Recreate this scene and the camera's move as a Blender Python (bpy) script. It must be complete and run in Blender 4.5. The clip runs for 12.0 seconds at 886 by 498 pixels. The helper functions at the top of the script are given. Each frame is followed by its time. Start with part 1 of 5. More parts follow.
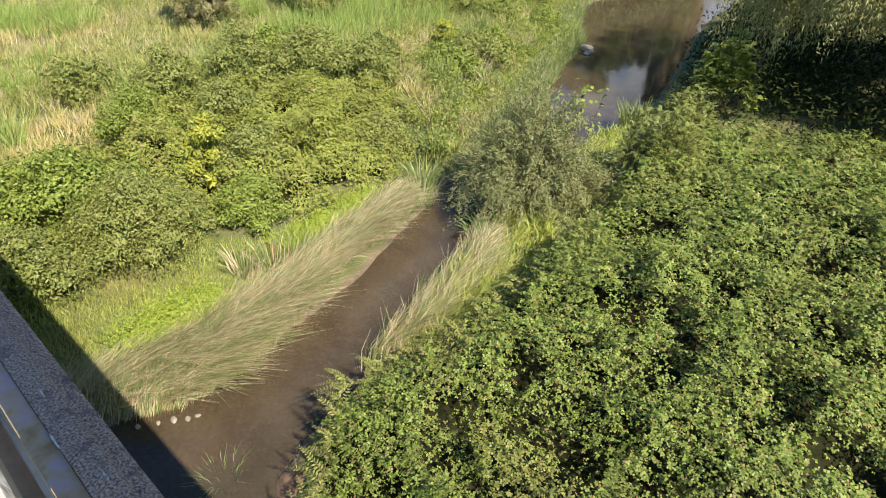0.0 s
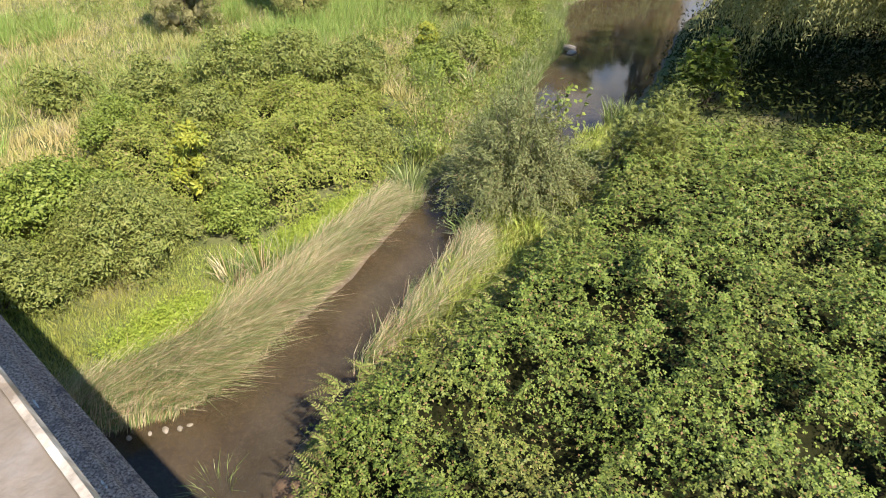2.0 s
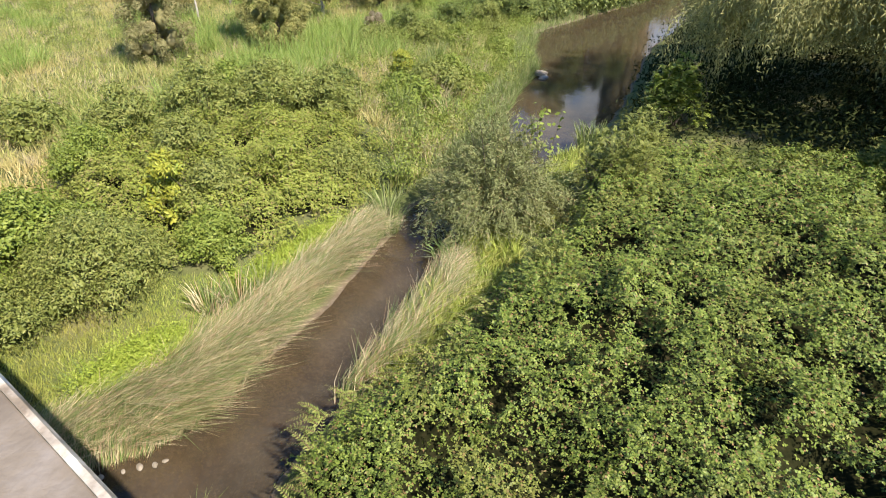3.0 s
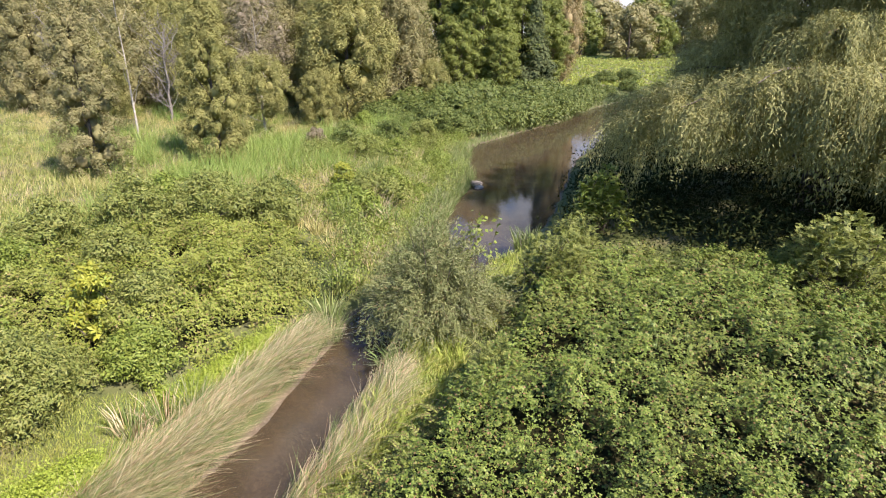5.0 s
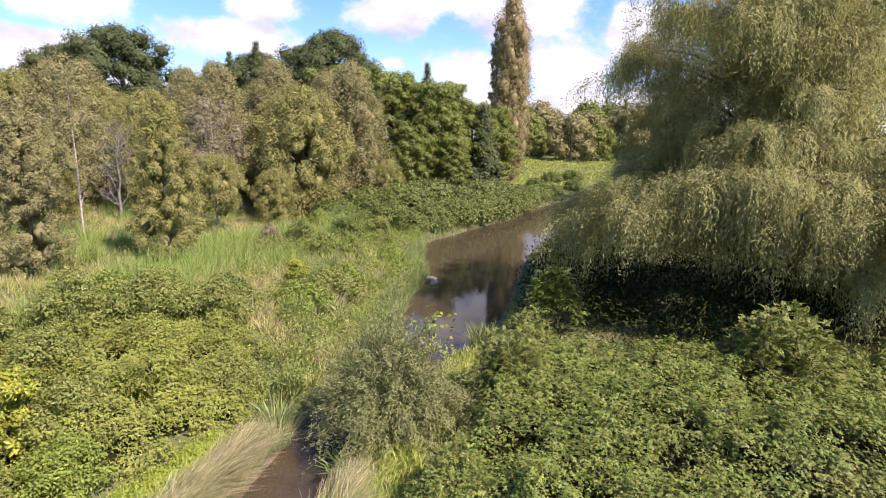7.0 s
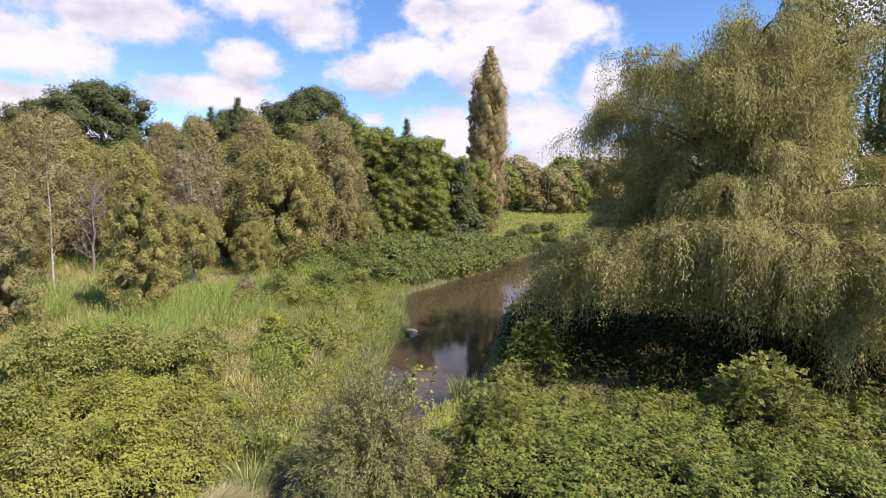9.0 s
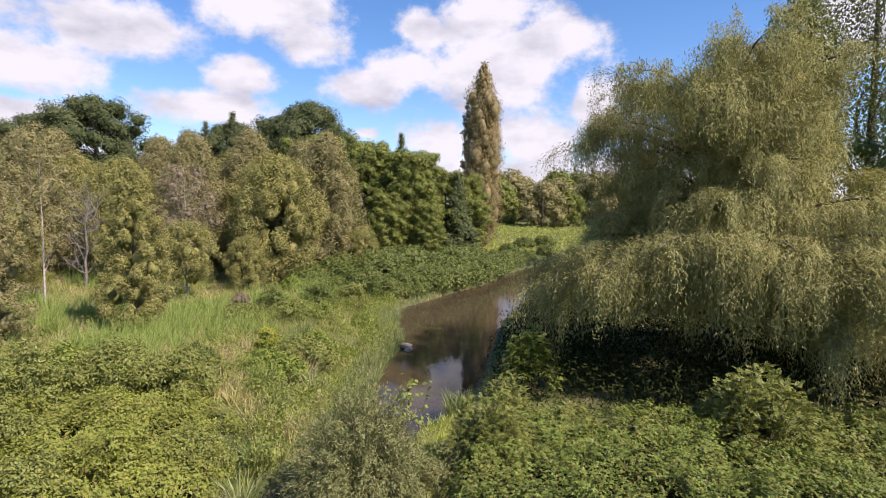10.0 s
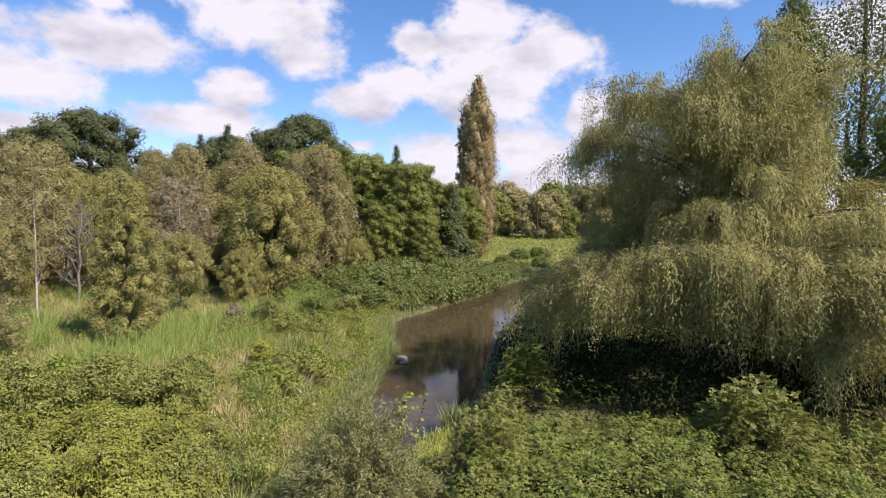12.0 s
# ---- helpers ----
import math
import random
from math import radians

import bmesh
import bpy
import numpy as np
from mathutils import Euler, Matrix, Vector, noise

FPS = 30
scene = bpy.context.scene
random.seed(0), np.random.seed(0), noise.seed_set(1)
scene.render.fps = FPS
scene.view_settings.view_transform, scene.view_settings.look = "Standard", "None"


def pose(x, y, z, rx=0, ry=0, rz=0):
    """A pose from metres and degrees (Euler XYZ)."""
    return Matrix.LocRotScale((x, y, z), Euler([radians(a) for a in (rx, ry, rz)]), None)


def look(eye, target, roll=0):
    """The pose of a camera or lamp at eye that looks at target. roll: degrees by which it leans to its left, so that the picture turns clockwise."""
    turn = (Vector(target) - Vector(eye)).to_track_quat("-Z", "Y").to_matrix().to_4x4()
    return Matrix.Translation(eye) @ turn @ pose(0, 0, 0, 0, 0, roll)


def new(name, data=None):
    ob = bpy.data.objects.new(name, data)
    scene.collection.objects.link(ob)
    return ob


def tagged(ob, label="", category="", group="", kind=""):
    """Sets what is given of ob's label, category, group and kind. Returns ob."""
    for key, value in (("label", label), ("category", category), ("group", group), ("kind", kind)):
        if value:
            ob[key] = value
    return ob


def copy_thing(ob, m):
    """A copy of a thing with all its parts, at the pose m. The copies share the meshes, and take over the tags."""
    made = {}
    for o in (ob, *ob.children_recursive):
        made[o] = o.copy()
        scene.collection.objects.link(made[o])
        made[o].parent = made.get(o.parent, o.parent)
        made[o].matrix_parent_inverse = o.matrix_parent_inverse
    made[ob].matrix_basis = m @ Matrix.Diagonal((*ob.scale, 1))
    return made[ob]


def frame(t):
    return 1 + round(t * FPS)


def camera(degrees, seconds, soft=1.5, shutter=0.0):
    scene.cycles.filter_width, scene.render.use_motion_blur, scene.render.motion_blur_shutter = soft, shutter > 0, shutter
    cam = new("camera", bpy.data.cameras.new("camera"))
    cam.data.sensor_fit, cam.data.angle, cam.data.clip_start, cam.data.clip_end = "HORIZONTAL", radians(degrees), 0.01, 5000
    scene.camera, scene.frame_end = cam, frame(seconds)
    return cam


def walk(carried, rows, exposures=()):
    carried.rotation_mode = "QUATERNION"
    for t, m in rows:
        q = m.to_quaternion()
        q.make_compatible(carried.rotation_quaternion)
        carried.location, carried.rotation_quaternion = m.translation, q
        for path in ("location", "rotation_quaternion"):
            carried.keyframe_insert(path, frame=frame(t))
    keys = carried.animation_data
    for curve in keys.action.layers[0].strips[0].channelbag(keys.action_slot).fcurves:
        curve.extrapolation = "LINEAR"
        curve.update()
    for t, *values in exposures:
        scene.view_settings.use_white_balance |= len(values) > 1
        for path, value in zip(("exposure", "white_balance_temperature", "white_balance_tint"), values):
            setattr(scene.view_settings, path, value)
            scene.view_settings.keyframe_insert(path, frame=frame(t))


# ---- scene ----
H = 6.8                                   # the eye's height over the water
cam = camera(77.0, 12.0, soft=1.0)
PATH = [
    (0.0, pose(0.000, 0.000, H, 56.34, 0.74, 18.19)),
    (0.5, pose(-0.001, -0.002, H, 56.15, 0.85, 18.00)),
    (1.0, pose(-0.002, -0.004, H, 56.13, 1.00, 17.70)),
    (1.5, pose(-0.005, -0.012, H, 56.22, 1.16, 17.20)),
    (2.0, pose(-0.010, -0.023, H, 56.54, 1.32, 16.41)),
    (2.5, pose(-0.016, -0.037, H, 57.34, 1.43, 15.27)),
    (4.5, pose(-0.019, -0.044, H, 66.85, 0.32, 9.04)),
    (5.0, pose(-0.028, -0.066, H, 69.72, 0.16, 7.77)),
    (5.5, pose(-0.019, -0.044, H, 72.56, -0.01, 6.52)),
    (6.0, pose(-0.019, -0.044, H, 75.16, -0.12, 5.26)),
    (6.5, pose(-0.019, -0.044, H, 77.50, -0.23, 4.11)),
    (7.0, pose(-0.019, -0.044, H, 79.52, -0.35, 3.16)),
    (7.5, pose(-0.019, -0.044, H, 81.19, -0.40, 2.42)),
    (9.5, pose(-0.019, -0.044, H, 85.66, -0.24, 0.76)),
    (10.0, pose(-0.019, -0.044, H, 86.27, -0.19, 0.50)),
    (10.5, pose(-0.019, -0.044, H, 86.73, -0.14, 0.29)),
    (11.0, pose(-0.019, -0.044, H, 87.09, -0.10, 0.12)),
    (11.5, pose(-0.019, -0.044, H, 87.30, -0.02, 0.05)),
    (12.0, pose(-0.019, -0.044, H, 87.50, 0.00, 0.00)),
]
walk(cam, PATH, exposures=[(0.0, 1.14, 6350, 12), (2.7, 1.12, 6300, 12), (5.0, 1.20, 6150, 20), (6.5, 1.10, 6250, 26), (9.5, 0.74, 6400, 24), (12.0, 0.67, 6400, 23)])

# ---- sun, sky and clouds ----
SUN = Vector((0.74, -0.51, 1.0)).normalized()          # towards the sun
sun = new("sun", bpy.data.lights.new("sun", "SUN"))
sun.data.energy, sun.data.angle, sun.data.color = 5.0, radians(0.55), (1.0, 0.91, 0.76)
sun.matrix_world = look((0, 0, 60), Vector((0, 0, 60)) - SUN)

# clouds: azimuth, elevation, half widths in degrees
CLOUDS = [
    (5.0, 14.5, 10.5, 5.5), (3.6, 19.0, 6.5, 4.0), (10.0, 16.5, 5.5, 3.6), (-2.5, 17.5, 3.6, 2.6), (-8.3, 12.2, 5.4, 2.3), (-4.5, 14.0, 4.5, 2.6),
    (-17.5, 19.5, 9.0, 4.2), (-14.0, 16.2, 5.0, 2.6), (-21.5, 21.5, 6.0, 3.6), (-31.0, 15.6, 9.0, 3.0), (-36.0, 12.0, 6.0, 3.4), (-20.2, 12.7, 4.0, 2.2),
    (-23.0, 9.6, 8.0, 2.1), (-30.5, 18.9, 2.4, 1.1), (-8.3, 7.9, 1.7, 0.8), (-0.8, 7.3, 4.8, 2.4), (9.0, 7.2, 6.5, 3.6), (14.5, 10.5, 3.5, 3.6),
    (27.0, 21.5, 5.5, 2.2), (36.0, 15.0, 6.0, 4.5), (2.0, 3.0, 70.0, 3.6), (-38.0, 7.5, 8.0, 2.2),
    (-28.0, 36.0, 13.0, 5.0), (12.0, 42.0, 11.0, 6.0), (70.0, 24.0, 14.0, 7.0), (-80.0, 22.0, 16.0, 6.0), (175.0, 20.0, 20.0, 7.0),
]


def build_sky():
    world = bpy.data.worlds.new("sky")
    scene.world = world
    world.use_nodes = True
    nt = world.node_tree
    nt.nodes.clear()

    def node(kind, **values):
        nd = nt.nodes.new(kind)
        for k, v in values.items():
            nd.inputs[int(k[1:])].default_value = v
        return nd

    def math_node(op, a, b=None, c=None):
        nd = nt.nodes.new("ShaderNodeMath")
        nd.operation = op
        for i, v in enumerate((a, b, c)):
            if v is None:
                continue
            if isinstance(v, (int, float)):
                nd.inputs[i].default_value = v
            else:
                nt.links.new(v, nd.inputs[i])
        return nd.outputs[0]

    out = node("ShaderNodeOutputWorld")
    sky = nt.nodes.new("ShaderNodeTexSky")
    sky.sky_type, sky.sun_disc = "NISHITA", False
    sky.sun_elevation = math.asin(SUN.z)
    sky.sun_rotation = math.atan2(SUN.x, SUN.y)
    sky.altitude, sky.air_density, sky.dust_density, sky.ozone_density = 600, 1.0, 0.6, 1.6
    coord = nt.nodes.new("ShaderNodeTexCoord")
    sep = nt.nodes.new("ShaderNodeSeparateXYZ")
    nt.links.new(coord.outputs["Generated"], sep.inputs[0])
    az = math_node("MULTIPLY", math_node("ARCTAN2", sep.outputs[0], sep.outputs[1]), 57.29578)
    el = math_node("MULTIPLY", math_node("ARCSINE", sep.outputs[2]), 57.29578)
    ang = nt.nodes.new("ShaderNodeCombineXYZ")
    nt.links.new(az, ang.inputs[0])
    nt.links.new(el, ang.inputs[1])

    def fbm(scale, detail, rough, stretch=1.6, shift=0.0):
        mp = nt.nodes.new("ShaderNodeMapping")
        mp.inputs["Scale"].default_value = (scale, scale * stretch, scale)
        mp.inputs["Location"].default_value = (shift, shift, 0)
        nt.links.new(ang.outputs[0], mp.inputs[0])
        nz = nt.nodes.new("ShaderNodeTexNoise")
        nz.inputs["Scale"].default_value = 1.0
        nz.inputs["Detail"].default_value = detail
        nz.inputs["Roughness"].default_value = rough
        nt.links.new(mp.outputs[0], nz.inputs["Vector"])
        return nz.outputs[0]

    puffs = None
    for a, e, wa, we in CLOUDS:
        dx = math_node("DIVIDE", math_node("SUBTRACT", az, a), wa)
        dy = math_node("DIVIDE", math_node("SUBTRACT", el, e), we)
        r2 = math_node("ADD", math_node("MULTIPLY", dx, dx), math_node("MULTIPLY", dy, dy))
        blob = math_node("SUBTRACT", 1.0, math_node("SQRT", r2))
        puffs = blob if puffs is None else math_node("SMOOTH_MAX", puffs, blob, 0.25)
    rag = fbm(0.21, 9.0, 0.60, 1.3)
    dens = math_node("ADD", puffs, math_node("MULTIPLY", math_node("SUBTRACT", rag, 0.5), 1.9))
    ramp = nt.nodes.new("ShaderNodeMapRange")
    ramp.interpolation_type = "SMOOTHSTEP"
    ramp.inputs["From Min"].default_value, ramp.inputs["From Max"].default_value = -0.04, 0.50
    nt.links.new(dens, ramp.inputs["Value"])
    cover = ramp.outputs[0]
    # grey undersides: denser parts, seen against noise shifted upwards
    rag2 = fbm(0.11, 6.0, 0.55, 2.0, 7.3)
    grey = nt.nodes.new("ShaderNodeMapRange")
    grey.inputs["From Min"].default_value, grey.inputs["From Max"].default_value = 0.46, 0.70
    nt.links.new(rag2, grey.inputs["Value"])
    tone = nt.nodes.new("ShaderNodeMix")
    tone.data_type = "RGBA"
    tone.inputs["A"].default_value = (9.3, 9.4, 9.6, 1)
    tone.inputs["B"].default_value = (5.6, 5.8, 6.4, 1)
    nt.links.new(grey.outputs[0], tone.inputs["Factor"])
    mix = nt.nodes.new("ShaderNodeMix")
    mix.data_type = "RGBA"
    nt.links.new(cover, mix.inputs["Factor"])
    hue = nt.nodes.new("ShaderNodeHueSaturation")
    hue.inputs["Saturation"].default_value, hue.inputs["Value"].default_value = 1.26, 1.9
    nt.links.new(sky.outputs[0], hue.inputs["Color"])
    nt.links.new(hue.outputs[0], mix.inputs["A"])
    nt.links.new(tone.outputs["Result"], mix.inputs["B"])
    bg = node("ShaderNodeBackground", _1=0.061)
    nt.links.new(mix.outputs["Result"], bg.inputs[0])
    nt.links.new(bg.outputs[0], out.inputs[0])


build_sky()


# ---- materials ----
def nodes_of(name):
    mat = bpy.data.materials.new(name)
    mat.use_nodes = True
    nt = mat.node_tree
    nt.nodes.clear()
    return mat, nt


def noise_of(nt, scale, detail=4.0, rough=0.55, vector=None):
    nz = nt.nodes.new("ShaderNodeTexNoise")
    nz.inputs["Scale"].default_value, nz.inputs["Detail"].default_value = scale, detail
    nz.inputs["Roughness"].default_value = rough
    if vector is None:
        vector = nt.nodes.new("ShaderNodeNewGeometry").outputs["Position"]
    nt.links.new(vector, nz.inputs["Vector"])
    return nz.outputs[0]


def ramp_of(nt, value, stops):
    rp = nt.nodes.new("ShaderNodeValToRGB")
    els = rp.color_ramp.elements
    while len(els) < len(stops):
        els.new(0.5)
    for e, (p, c) in zip(els, stops):
        e.position, e.color = p, (*c, 1)
    nt.links.new(value, rp.inputs[0])
    return rp.outputs[0]


def mix_of(nt, fac, a, b, mode="MIX"):
    mx = nt.nodes.new("ShaderNodeMix")
    mx.data_type, mx.blend_type = "RGBA", mode
    for sock, v in ((mx.inputs["Factor"], fac), (mx.inputs["A"], a), (mx.inputs["B"], b)):
        if isinstance(v, (int, float)):
            sock.default_value = v
        elif isinstance(v, tuple):
            sock.default_value = (*v, 1)
        else:
            nt.links.new(v, sock)
    return mx.outputs["Result"]


def leaf_material(name, stops, patch=0.5, patch_colour=None, patch_at=(0.52, 0.68), through_light=0.2, rough=0.5, fleck=0.25, glow=(1.40, 1.15, 1.12), gloss=0.22):
    """Leaves: each takes its own tint from the stops; wide patches drift towards another tint."""
    mat, nt = nodes_of(name)
    def sunny(c):
        return (c[0] * glow[0], c[1] * glow[1], c[2] * glow[2])

    stops = [(p, sunny(c)) for p, c in stops]
    patch_colour = sunny(patch_colour) if patch_colour else None
    geo = nt.nodes.new("ShaderNodeNewGeometry")
    col = ramp_of(nt, geo.outputs["Random Per Island"], stops)
    big = noise_of(nt, patch, 3.0)
    if patch_colour:
        f = ramp_of(nt, big, [(patch_at[0], (0, 0, 0)), (patch_at[1], (0.75, 0.75, 0.75))])
        sep = nt.nodes.new("ShaderNodeSeparateColor")
        nt.links.new(f, sep.inputs[0])
        col = mix_of(nt, sep.outputs[0], col, patch_colour)
    small = noise_of(nt, patch * 6, 3.0)
    shade = ramp_of(nt, small, [(0.25, (1 - fleck,) * 3), (0.75, (1 + fleck,) * 3)])
    col = mix_of(nt, 1.0, col, shade, "MULTIPLY")
    bs = nt.nodes.new("ShaderNodeBsdfPrincipled")
    bs.inputs["Roughness"].default_value = rough
    bs.inputs["Specular IOR Level"].default_value = gloss
    nt.links.new(col, bs.inputs["Base Color"])
    tr = nt.nodes.new("ShaderNodeBsdfTranslucent")
    warm = mix_of(nt, 1.0, col, (1.15, 1.1, 0.55), "MULTIPLY")
    nt.links.new(warm, tr.inputs[0])
    mx = nt.nodes.new("ShaderNodeMixShader")
    mx.inputs[0].default_value = through_light
    nt.links.new(bs.outputs[0], mx.inputs[1])
    nt.links.new(tr.outputs[0], mx.inputs[2])
    out = nt.nodes.new("ShaderNodeOutputMaterial")
    nt.links.new(mx.outputs[0], out.inputs[0])
    return mat


def solid_material(name, stops, scale, detail=6.0, rough=0.85, bump=0.3, bump_scale=30.0, metal=0.0, second=None, gloss=0.35):
    """A rough surface: noise through the stops, a second noise for stains, fine relief."""
    mat, nt = nodes_of(name)
    col = ramp_of(nt, noise_of(nt, scale, detail, 0.6), stops)
    if second:
        s_scale, lo, hi, tint = second
        f = ramp_of(nt, noise_of(nt, s_scale, 5.0, 0.65), [(lo, (0, 0, 0)), (hi, (1, 1, 1))])
        sep = nt.nodes.new("ShaderNodeSeparateColor")
        nt.links.new(f, sep.inputs[0])
        col = mix_of(nt, sep.outputs[0], col, tint)
    bs = nt.nodes.new("ShaderNodeBsdfPrincipled")
    bs.inputs["Roughness"].default_value, bs.inputs["Metallic"].default_value = rough, metal
    bs.inputs["Specular IOR Level"].default_value = gloss
    nt.links.new(col, bs.inputs["Base Color"])
    bp = nt.nodes.new("ShaderNodeBump")
    bp.inputs["Strength"].default_value, bp.inputs["Distance"].default_value = bump, 0.02
    nt.links.new(noise_of(nt, bump_scale, 5.0, 0.6), bp.inputs["Height"])
    nt.links.new(bp.outputs[0], bs.inputs["Normal"])
    out = nt.nodes.new("ShaderNodeOutputMaterial")
    nt.links.new(bs.outputs[0], out.inputs[0])
    return mat


def water_material():
    mat, nt = nodes_of("murky_water")
    fres = nt.nodes.new("ShaderNodeFresnel")
    fres.inputs["IOR"].default_value = 1.33
    bp = nt.nodes.new("ShaderNodeBump")
    bp.inputs["Strength"].default_value, bp.inputs["Distance"].default_value = 0.06, 0.03
    nt.links.new(noise_of(nt, 5.0, 3.0), bp.inputs["Height"])
    nt.links.new(bp.outputs[0], fres.inputs["Normal"])
    gl = nt.nodes.new("ShaderNodeBsdfGlossy")
    gl.inputs["Roughness"].default_value = 0.02
    nt.links.new(bp.outputs[0], gl.inputs["Normal"])
    murk = nt.nodes.new("ShaderNodeBsdfDiffuse")
    nt.links.new(ramp_of(nt, noise_of(nt, 1.3, 9.0, 0.7), [(0.35, (0.056, 0.048, 0.034)), (0.68, (0.110, 0.094, 0.066))]), murk.inputs[0])
    clear = nt.nodes.new("ShaderNodeBsdfTransparent")
    clear.inputs[0].default_value = (0.74, 0.64, 0.48, 1)
    body = nt.nodes.new("ShaderNodeMixShader")
    body.inputs[0].default_value = 0.55
    nt.links.new(murk.outputs[0], body.inputs[1])
    nt.links.new(clear.outputs[0], body.inputs[2])
    mx = nt.nodes.new("ShaderNodeMixShader")
    nt.links.new(fres.outputs[0], mx.inputs[0])
    nt.links.new(body.outputs[0], mx.inputs[1])
    nt.links.new(gl.outputs[0], mx.inputs[2])
    out = nt.nodes.new("ShaderNodeOutputMaterial")
    nt.links.new(mx.outputs[0], out.inputs[0])
    return mat


WATER = water_material()
BRAMBLE = leaf_material("bramble_leaf", [(0.0, (0.062, 0.112, 0.021)), (0.5, (0.110, 0.180, 0.032)), (0.9, (0.178, 0.250, 0.060)), (0.96, (0.165, 0.125, 0.060))],
                        0.45, (0.155, 0.160, 0.052), (0.55, 0.80), through_light=0.14, glow=(1.28, 1.05, 0.97))
BRAMBLE_L = leaf_material("bramble_leaf_yellowish", [(0.0, (0.130, 0.187, 0.029)), (0.5, (0.184, 0.248, 0.044)), (0.9, (0.233, 0.284, 0.068)), (0.97, (0.206, 0.171, 0.084))],
                          0.35, (0.165, 0.165, 0.065), (0.60, 0.85), through_light=0.15, glow=(1.16, 0.99, 0.92))
# bramble stems, with the shade between the leaves put into the colour
GAP_SHADE = solid_material("gap_shade_stems", [(0.3, (0.010, 0.012, 0.005)), (0.6, (0.024, 0.024, 0.010)), (0.75, (0.050, 0.036, 0.02))], 9.0, rough=1.0, bump=0.8, bump_scale=12, gloss=0.0)
CANE = solid_material("bramble_cane", [(0.3, (0.10, 0.06, 0.03)), (0.7, (0.20, 0.13, 0.07))], 8.0)
FERNY = leaf_material("feathery_leaf", [(0.0, (0.095, 0.141, 0.032)), (0.6, (0.143, 0.194, 0.049)), (1.0, (0.189, 0.231, 0.067))], 0.8)
DARKLEAF = leaf_material("dark_green_leaf", [(0.0, (0.055, 0.092, 0.023)), (0.6, (0.094, 0.142, 0.035)), (1.0, (0.140, 0.190, 0.050))], 0.6)
BRIGHT = leaf_material("bright_green_leaf", [(0.0, (0.090, 0.150, 0.024)), (0.6, (0.135, 0.205, 0.036)), (1.0, (0.185, 0.250, 0.055))], 0.6)
# fern leaves below the willow; its deep shade is put into this near-black colour
SHADE_FERN = leaf_material("shade_darkened_fern_leaf", [(0.0, (0.013, 0.022, 0.007)), (0.6, (0.022, 0.034, 0.011)), (1.0, (0.036, 0.046, 0.016))], 0.6, through_light=0.03, gloss=0.02, rough=1.0)
YELLOW = leaf_material("yellow_leaf", [(0.0, (0.172, 0.214, 0.028)), (0.6, (0.241, 0.296, 0.042)), (1.0, (0.155, 0.245, 0.040))], 0.8)
SALLOW = leaf_material("sallow_leaf", [(0.0, (0.105, 0.140, 0.052)), (0.6, (0.155, 0.192, 0.080)), (0.95, (0.215, 0.245, 0.120)), (0.99, (0.20, 0.16, 0.09))], 0.9, glow=(1.32, 1.15, 1.06))
WILLOW = leaf_material("weeping_willow_leaf", [(0.0, (0.160, 0.172, 0.064)), (0.6, (0.222, 0.228, 0.088)), (1.0, (0.272, 0.270, 0.118))], 0.35, gloss=0.1, rough=0.7, glow=(1.27, 1.18, 1.15))
WATTLE = leaf_material("olive_leaf", [(0.0, (0.141, 0.150, 0.053)), (0.6, (0.179, 0.182, 0.068)), (1.0, (0.222, 0.211, 0.088))], 0.25, glow=(1.40, 1.26, 1.5), gloss=0.12, rough=0.7)
WATTLE_G = leaf_material("green_olive_leaf", [(0.0, (0.140, 0.157, 0.043)), (0.6, (0.185, 0.197, 0.055)), (1.0, (0.230, 0.232, 0.074))], 0.25, glow=(1.40, 1.26, 1.5), gloss=0.12, rough=0.7)
GREYLEAF = leaf_material("grey_leaf", [(0.0, (0.13, 0.135, 0.085)), (0.6, (0.175, 0.175, 0.115)), (1.0, (0.22, 0.215, 0.15))], 0.4)
LOCUST = leaf_material("locust_leaf", [(0.0, (0.081, 0.122, 0.025)), (0.6, (0.116, 0.163, 0.034)), (1.0, (0.156, 0.204, 0.048))], 0.3)
PINE = leaf_material("pine_needles", [(0.0, (0.035, 0.058, 0.022)), (0.6, (0.060, 0.089, 0.034)), (1.0, (0.088, 0.118, 0.046))], 0.4, through_light=0.08, rough=0.8)
POPLAR = leaf_material("poplar_leaf", [(0.0, (0.180, 0.175, 0.070)), (0.6, (0.240, 0.220, 0.095)), (1.0, (0.285, 0.25, 0.115))], 0.3, glow=(1.20, 1.03, 1.1))
GRASS = leaf_material("meadow_grass", [(0.0, (0.140, 0.205, 0.055)), (0.5, (0.215, 0.275, 0.092)), (0.8, (0.295, 0.320, 0.150)), (1.0, (0.400, 0.385, 0.240))],
                      0.16, (0.40, 0.36, 0.21), (0.50, 0.72), glow=(1.40, 1.20, 1.0))
FENNEL = leaf_material("tall_green_grass", [(0.0, (0.120, 0.200, 0.048)), (0.6, (0.180, 0.265, 0.072)), (1.0, (0.255, 0.320, 0.115))], 0.3, glow=(1.3, 1.2, 1.0))
LIME = leaf_material("lime_groundcover", [(0.0, (0.190, 0.275, 0.035)), (0.6, (0.245, 0.325, 0.045)), (1.0, (0.300, 0.360, 0.075))], 1.2, glow=(1.2, 1.1, 1.0))
LUSH = leaf_material("lush_grass", [(0.0, (0.166, 0.253, 0.047)), (0.6, (0.245, 0.344, 0.073)), (1.0, (0.345, 0.403, 0.132))], 0.5, (0.22, 0.24, 0.07))
